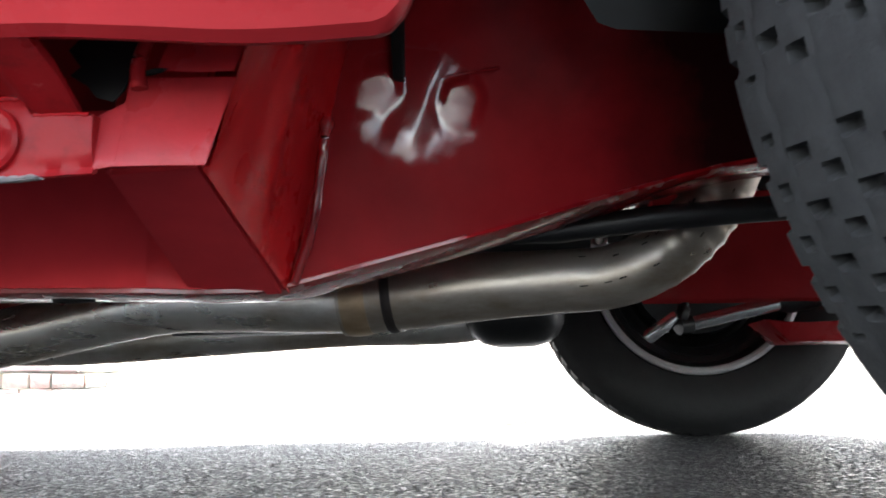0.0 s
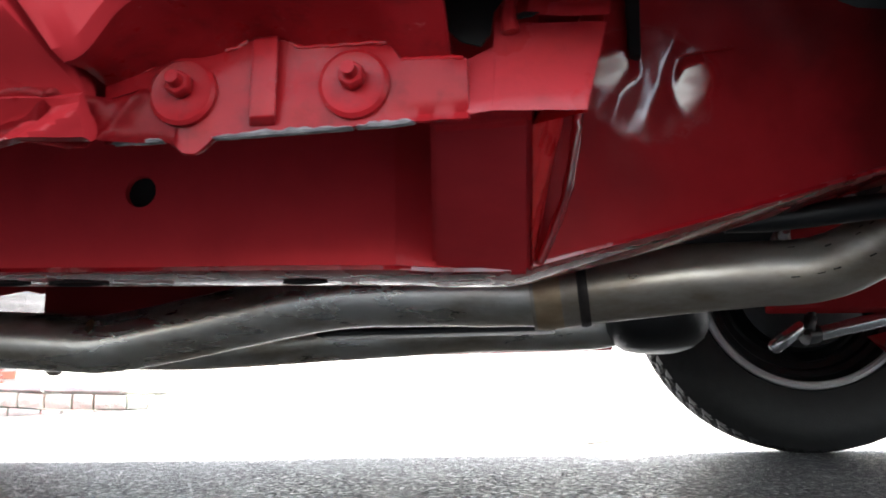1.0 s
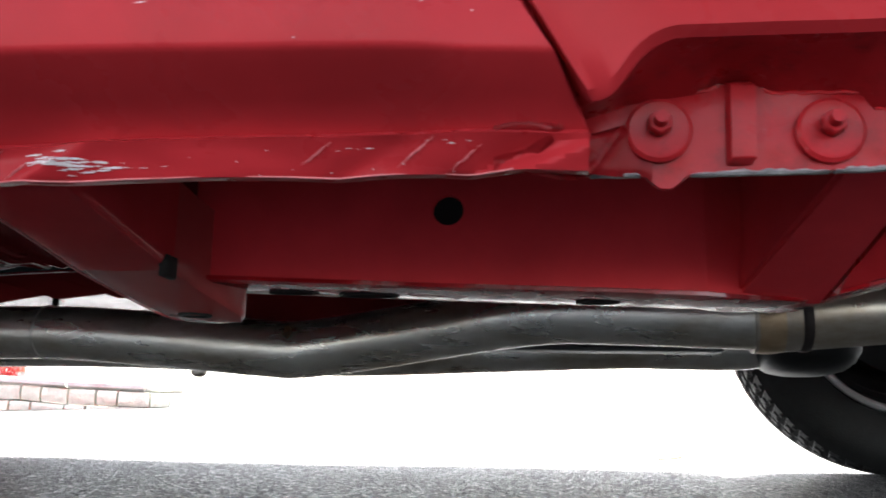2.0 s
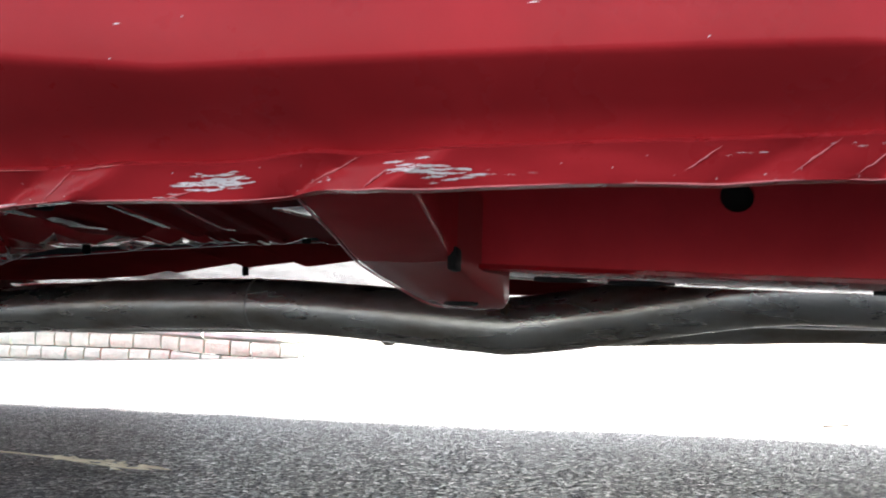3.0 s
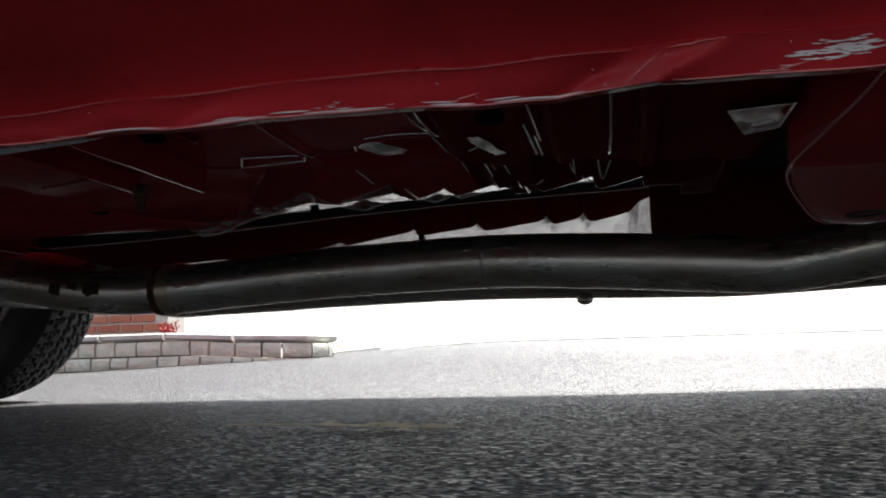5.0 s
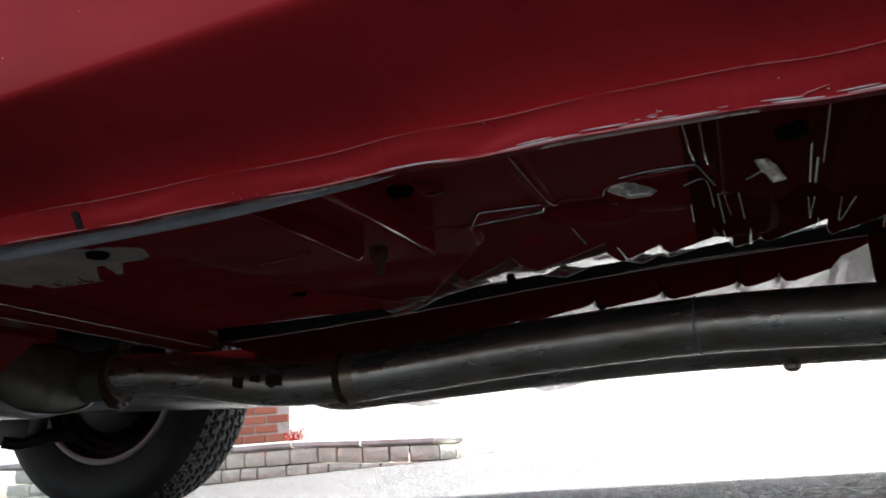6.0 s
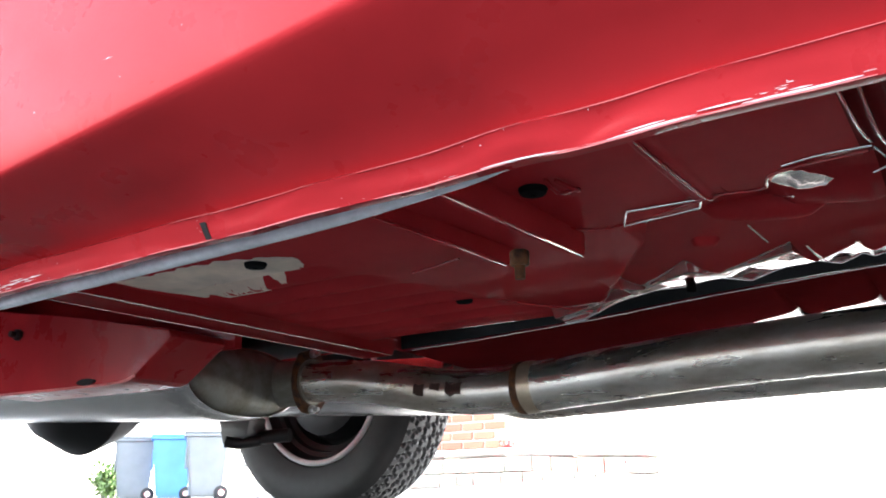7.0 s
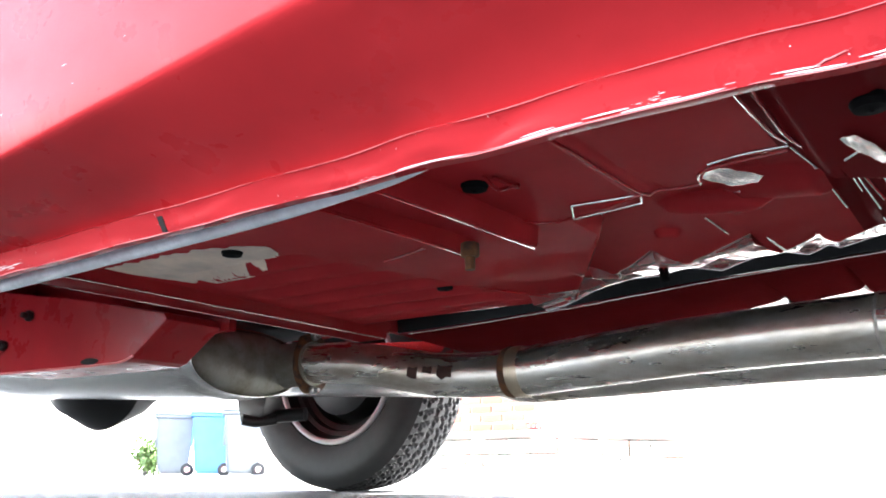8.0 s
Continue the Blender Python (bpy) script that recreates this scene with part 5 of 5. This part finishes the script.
# wheels
def wheel(x, y, width, turn, near):
    """A road tyre with tread blocks and a pressed steel rim, axle along y."""
    w = new("wheel")
    w.parent = car
    w.location = Vector((x, y, 0.329)) - Vector(car.location)
    w.rotation_euler = (0, 0, radians(turn))
    R, half = 0.33, width / 2
    def skin(h):
        """Tread radius at h from -1 to 1."""
        return R - 0.012 * abs(h) ** 3
    rows = []
    sides, across = (900, 60) if near else (360, 36)
    pitch = sides // 75 if near else sides // 60
    for k in range(sides):
        a = 2 * math.pi * k / sides
        row = []
        for r, h in ((0.205, 0.82), (0.212, 0.92), (0.245, 1.03), (0.28, 1.06), (0.3, 1.02), (0.309, 0.95)):
            row.append((r, -h * half))
        for j in range(across + 1):
            h = -0.88 + 1.76 * j / across
            cut = 0
            phase = (k % pitch) / pitch
            if near:
                # ribs parted by thin grooves, with staggered deep pits
                for g in (-0.66, -0.33, 0.0, 0.33, 0.66):
                    cut = max(cut, 0.16 * smoothstep(0.03, 0.015, abs(h - g - 0.012 * math.sin(2 * math.pi * phase))))
                lane = int((h + 0.99) / 0.165)
                slot = ((k + (lane * 5) % pitch) % pitch) / pitch
                if slot < 0.34 and abs((h + 0.99) % 0.165 - 0.08) < 0.035 + 0.02 * (lane % 2) and (k // pitch * 7 + lane * 5) % 5 > 0:
                    cut = max(cut, 1.4 * smoothstep(0.0, 0.06, slot) * smoothstep(0.34, 0.24, slot))
            else:
                for g in (-0.56, -0.2, 0.2, 0.56):
                    zig = 0.035 * (1 if phase < 0.5 else -1)
                    cut = max(cut, smoothstep(0.06, 0.03, abs(h - g - zig)))
                lane = int((h + 0.9) / 0.18)
                slot = ((k + (lane * 4) % pitch * 1.0 + 6 * h) % pitch) / pitch
                if slot < 0.24 and abs((h + 0.9) % 0.18 - 0.09) < 0.06:
                    cut = max(cut, 0.9)
            row.append((skin(h) - (0.007 if near else 0.009) * cut, h * half))
        for r, h in ((0.309, 0.95), (0.3, 1.02), (0.28, 1.06), (0.245, 1.03), (0.212, 0.92), (0.205, 0.82)):
            row.append((r, h * half))
        rows.append([(r * math.cos(a), h, max(r * math.sin(a), -0.3285)) for r, h in row])
    part("tyre", sheet(rows, closed_u=True, closed_v=True), RUBBER_DUSTY if near else RUBBER, w, "worn black tyre with blocky tread", smooth=28)
    s = -1
    part("rim", lathe([(0.192, -0.84 * half), (0.206, -0.88 * half), (0.211, -0.84 * half), (0.208, -0.7 * half), (0.19, -0.62 * half), (0.186, -0.5 * half), (0.176, -0.46 * half), (0.172, -0.28 * half), (0.16, -0.24 * half), (0.156, 0.1 * half), (0.15, 0.1 * half), (0.152, -0.26 * half), (0.166, -0.32 * half), (0.17, -0.5 * half), (0.182, -0.54 * half), (0.184, -0.66 * half)], "y", (0, 0, 0), 96), RIM_CHROME, w, "dark chromed stepped steel rim")
    for r, h, q in ((0.2, -0.87, 0.008), (0.187, -0.6, 0.002), (0.173, -0.42, 0.0018)):
        part("rim_lip", lathe([(r + q * math.cos(a), h * half + q * math.sin(a)) for a in [math.pi * k / 4 for k in range(8)]], "y", (0, 0, 0), 96), RIM_SILVER, w, "bright rounded rim edge")
    part("rim_barrel", lathe([(0.02, 0.2 * half), (0.08, 0.1 * half), (0.15, 0.3 * half), (0.172, 0.1 * half), (0.172, 0.9 * half), (0.02, 0.9 * half)], "y", (0, 0, 0)), RIM_BLACK, w)
    part("brake_drum", lathe([(0.02, -0.75 * half), (0.1, -0.7 * half), (0.125, -0.6 * half), (0.13, -0.1 * half), (0.14, 0.0), (0.02, 0.05 * half)], "y", (0, 0, 0)), RIM_BLACK, w, "dark brake drum")
    part("hub", lathe([(0.01, -1.0 * half), (0.04, -1.0 * half), (0.05, -0.7 * half), (0.01, -0.7 * half)], "y", (0, 0, 0), 32), RUST, w)
    return w


wheel(0.80, 1.50, 0.19, 0, False)
wheel(-2.07, 1.55, 0.2, 0, False)
wheel(0.92, 0.13, 0.21, 28, True)
wheel(-2.03, 0.11, 0.2, 0, True)

# ---------------------------------------------------------------- surroundings
def build_wall():
    """A low garden wall of split-face blocks that curves away at one end."""
    wall = tagged(new("retaining_wall"), "low garden wall of split-face stone blocks under cap stones", "wall", kind="structure")
    line = [(-5.0 + 0.25 * i, 4.12 + 0.02 * math.sin(i * 0.6), 0.012) for i in range(10)] + [(-2.52, 4.12, -0.005), (-2.32, 4.15, -0.01), (-2.14, 4.24, -0.015), (-2.06, 4.42, -0.015), (-2.11, 4.7, -0.01), (-2.25, 5.1, 0), (-2.5, 5.6, 0)]
    curve = spline(line, 6)
    cum = [0]
    for a, b in zip(curve, curve[1:]):
        cum.append(cum[-1] + (b - a).length)
    def at(s):
        s = min(max(s, 0), cum[-1] - 1e-4)
        i = next(k for k in range(len(cum) - 1) if cum[k + 1] > s)
        p = curve[i].lerp(curve[i + 1], (s - cum[i]) / (cum[i + 1] - cum[i]))
        d = (curve[i + 1] - curve[i]).normalized()
        return p, d
    rng = random.Random(4)
    levels = ((-0.08, -0.02), (-0.02, 0.06), (0.06, 0.138), (0.138, 0.224))
    def stone(s0, s1, z0, z1, depth, name, material, proud):
        p0, d0 = at(s0)
        p1, d1 = at(s1)
        n0, n1 = Vector((d0.y, -d0.x, 0)), Vector((d1.y, -d1.x, 0))
        g = 0.006
        bm = bmesh.new()
        rows = []
        for f, (p, d, n) in enumerate(((p0, d0, n0), (p1, d1, n1))):
            p = p + d * (g if f == 0 else -g)
            rows.append([(p - n * depth) + Vector((0, 0, z0)), p + n * proud * 0.2 + Vector((0, 0, z0 + 0.004)), p + n * (proud + rng.uniform(0, 0.006)) + Vector((0, 0, z0 + (z1 - z0) * 0.3)),
                         p + n * (proud + rng.uniform(0, 0.006)) + Vector((0, 0, z0 + (z1 - z0) * 0.75)), p + n * proud * 0.2 + Vector((0, 0, z1 - 0.004)), (p - n * depth) + Vector((0, 0, z1 - 0.002))])
        mid_row = [a.lerp(b, 0.5) + (n0 + n1) * 0.5 * rng.uniform(0, 0.008) for a, b in zip(*rows)]
        bm.free()
        part(name, sheet([rows[0], mid_row, rows[1]], closed_v=True, caps=True), material, wall, smooth=30)
    for z0, z1 in levels:
        s = rng.uniform(0.0, 0.15)
        while s < cum[-1] - 0.2:
            w = rng.uniform(0.1, 0.19)
            stone(s, s + w, z0, z1, 0.15, "block", STONE, 0.008)
            s += w
    s = 0.02
    while s < cum[-1] - 0.3:
        w = 0.42 + rng.uniform(-0.05, 0.05)
        stone(s, s + w, 0.224, 0.272, 0.2, "cap_stone", CAPSTONE, 0.025)
        s += w
    # soil bed behind the wall
    top = [at(0.1 + k * 2.4 / 40)[0] + Vector((0, 0.1, 0.22)) for k in range(41)]
    bm = bmesh.new()
    a = [bm.verts.new(p) for p in top]
    b = [bm.verts.new((p.x, 6.4, 0.23)) for p in top]
    for i in range(40):
        bm.faces.new((a[i], a[i + 1], b[i + 1], b[i]))
    part("planting_bed", bm, SOIL, wall)


build_wall()


def build_brick():
    """A brick pier of the house behind the bed."""
    pier = tagged(new("brick_wall"), "red brick house wall with pale mortar joints behind the bed", "wall", kind="structure")
    part("mortar", block(-5.5, -3.93, 6.02, 6.3, 0.1, 3.0), MORTAR, pier)
    me = None
    for row in range(8):
        for k in range(7):
            x = -3.93 - 0.21 * k - (0.105 if row % 2 else 0) - 0.1
            z = 0.24 + row * 0.075
            if me is None:
                first = part("brick", block(-0.095, 0.095, 0, 0.1, 0, 0.057, 0.004), BRICK, pier, smooth=0)
                me = first.data
                ob = first
            else:
                ob = new("brick", me)
                ob.parent = pier
            ob.location = (x, 6.0, z)


build_brick()


def leafy(name, at, size, count, material, label, category, stems=8):
    """A small shrub: stems and many separate leaves."""
    rng = random.Random(int(at[0] * 100))
    bush = tagged(new(name), label, category)
    bush.location = at
    bm = bmesh.new()
    tips = []
    for k in range(stems):
        a = rng.uniform(0, 6.28)
        tip = Vector((math.cos(a) * rng.uniform(0.2, 0.9) * size, math.sin(a) * rng.uniform(0.2, 0.9) * size, rng.uniform(0.5, 1.2) * size))
        tips.append(tip)
        t = tube([Vector((0, 0, -0.02)), tip * 0.5 + Vector((0, 0, 0.05 * size)), tip], lambda u: size * 0.02 * (1.2 - u), 6)
        tmp = bpy.data.meshes.new("stem")
        t.to_mesh(tmp)
        t.free()
        bm.from_mesh(tmp)
        bpy.data.meshes.remove(tmp)
    part("stems", bm, SOIL, bush)
    bm = bmesh.new()
    for k in range(count):
        tip = rng.choice(tips)
        p = tip * rng.uniform(0.45, 1.05) + Vector([rng.gauss(0, 0.13 * size) for _ in range(3)])
        p.z = max(p.z, 0.02)
        m = Matrix.Translation(p) @ Euler([rng.uniform(0, 6.28) for _ in range(3)]).to_matrix().to_4x4()
        l = size * rng.uniform(0.06, 0.12)
        vs = [bm.verts.new(m @ Vector(c)) for c in ((-l, 0, 0), (-0.3 * l, 0.45 * l, 0.12 * l), (0.5 * l, 0.35 * l, 0.1 * l), (l, 0, 0), (0.5 * l, -0.35 * l, 0.1 * l), (-0.3 * l, -0.45 * l, 0.12 * l))]
        bm.faces.new(vs)
    part("leaves", bm, material, bush, smooth=0, kind="stuff")
    return bush


leafy("flower_clump", (-3.16, 4.6, 0.27), 0.09, 260, PETAL, "clump of small red flowers on the wall bed", "flowers")
leafy("shrub", (-13.2, 9.2, 0.0), 0.52, 700, LEAF, "small leafy green shrub beside the bins", "shrub")


def build_bin(x, y, material, label):
    """A wheeled refuse bin: tapered body, rim, lid, handle and two wheels."""
    b = tagged(new("wheelie_bin"), label, "bin", "wheeled bins in a row")
    b.location = (x, y, ground_height(x, y))
    b.rotation_euler = (0, 0, radians(-40))
    def ring(w, d, z):
        return [(-w, -d, z), (w, -d, z), (w, d, z), (-w, d, z)]
    bm = sheet([ring(0.2, 0.22, 0.04), ring(0.22, 0.25, 0.35), ring(0.255, 0.3, 0.92)], closed_v=True, caps=True)
    bmesh.ops.bevel(bm, geom=bm.edges[:], offset=0.03, segments=2, affect="EDGES")
    part("body", bm, material, b)
    part("rim", block(-0.28, 0.28, -0.33, 0.32, 0.9, 0.95, 0.012), material, b)
    bm = sheet([ring(0.3, 0.335, 0.953), ring(0.28, 0.33, 0.985), ring(0.2, 0.24, 1.03)], closed_v=True, caps=True)
    bmesh.ops.bevel(bm, geom=bm.edges[:], offset=0.012, segments=2, affect="EDGES")
    part("lid", bm, material, b)
    part("handle", tube([Vector((-0.2, 0.36, 0.96)), Vector((0.2, 0.36, 0.96))], 0.016, 12), material, b)
    part("front_panel", block(-0.14, 0.14, -0.3, -0.27, 0.45, 0.75, 0.01), material, b)
    for sx in (-0.25, 0.25):
        wh = part("wheel", lathe([(0.03, -0.025), (0.085, -0.03), (0.1, -0.02), (0.1, 0.02), (0.085, 0.03), (0.03, 0.025)], "x", (sx, 0.22, 0.1), 28), RUBBER, b, "black bin wheel")
        part("hub", lathe([(0.005, -0.032), (0.045, -0.032), (0.045, 0.032), (0.005, 0.032)], "x", (sx, 0.22, 0.1), 20), CHROME, wh)
    return b


build_bin(-12.2, 9.0, BIN_GREY, "grey plastic wheeled refuse bin")
build_bin(-11.45, 9.1, BIN_BLUE, "blue plastic wheeled recycling bin")
build_bin(-10.6, 9.0, BIN_GREY, "grey plastic wheeled refuse bin")

# kerb and pale pavement across the drive
kerb = part("kerb", sheet([[(x, 12.8, ground_height(x, 12.8) - 0.01), (x, 12.8, ground_height(x, 12.8) + 0.012), (x, 13.0, ground_height(x, 13.0) + 0.015), (x, 13.0, ground_height(x, 13.0) - 0.05)] for x in np.linspace(-4, 30, 60)], closed_v=True, caps=True), CONCRETE)
tagged(kerb, "pale concrete kerb along the far edge", "kerb", kind="structure")

# dry straw and a leaf lying on the asphalt
def build_straw():
    rng = random.Random(9)
    s = tagged(new("dry_grass_stalk"), "dry pale grass stalk lying on the asphalt", "grass stalk")
    s.location = (-0.72, 0.47, 0)
    part("stem", tube(spline([(-0.15, 0.06, 0.004), (-0.05, 0.03, 0.006), (0.04, 0.0, 0.005), (0.1, -0.01, 0.004)], 8), 0.0008, 8), STRAW, s)
    bm = bmesh.new()
    for k in range(34):
        u = rng.uniform(-0.04, 0.12)
        p = Vector((u, 0.02 - 0.25 * u + rng.gauss(0, 0.007), rng.uniform(0.002, 0.008)))
        d = Vector((1, rng.uniform(-0.5, 0.3), rng.uniform(-0.1, 0.2))).normalized() * rng.uniform(0.012, 0.03)
        side = Vector((-d.y, d.x, 0.4)).normalized() * 0.0009
        vs = [bm.verts.new(q) for q in (p - side, p + side, p + d * 0.6 + side, p + d, p + d * 0.6 - side)]
        bm.faces.new(vs)
    part("seed_head", bm, STRAW, s, smooth=0, kind="stuff")


build_straw()
leaf = part("fallen_leaf", sheet([[(0.404 + 0.03 * u, 1.945 + (0.012 - 0.012 * abs(u)) * v, 0.004 + 0.004 * v * v + 0.003 * u) for v in (-1, 0, 1)] for u in (-1, -0.5, 0, 0.5, 1)]), STRAW)
tagged(leaf, "small dry brown leaf on the asphalt", "leaf")
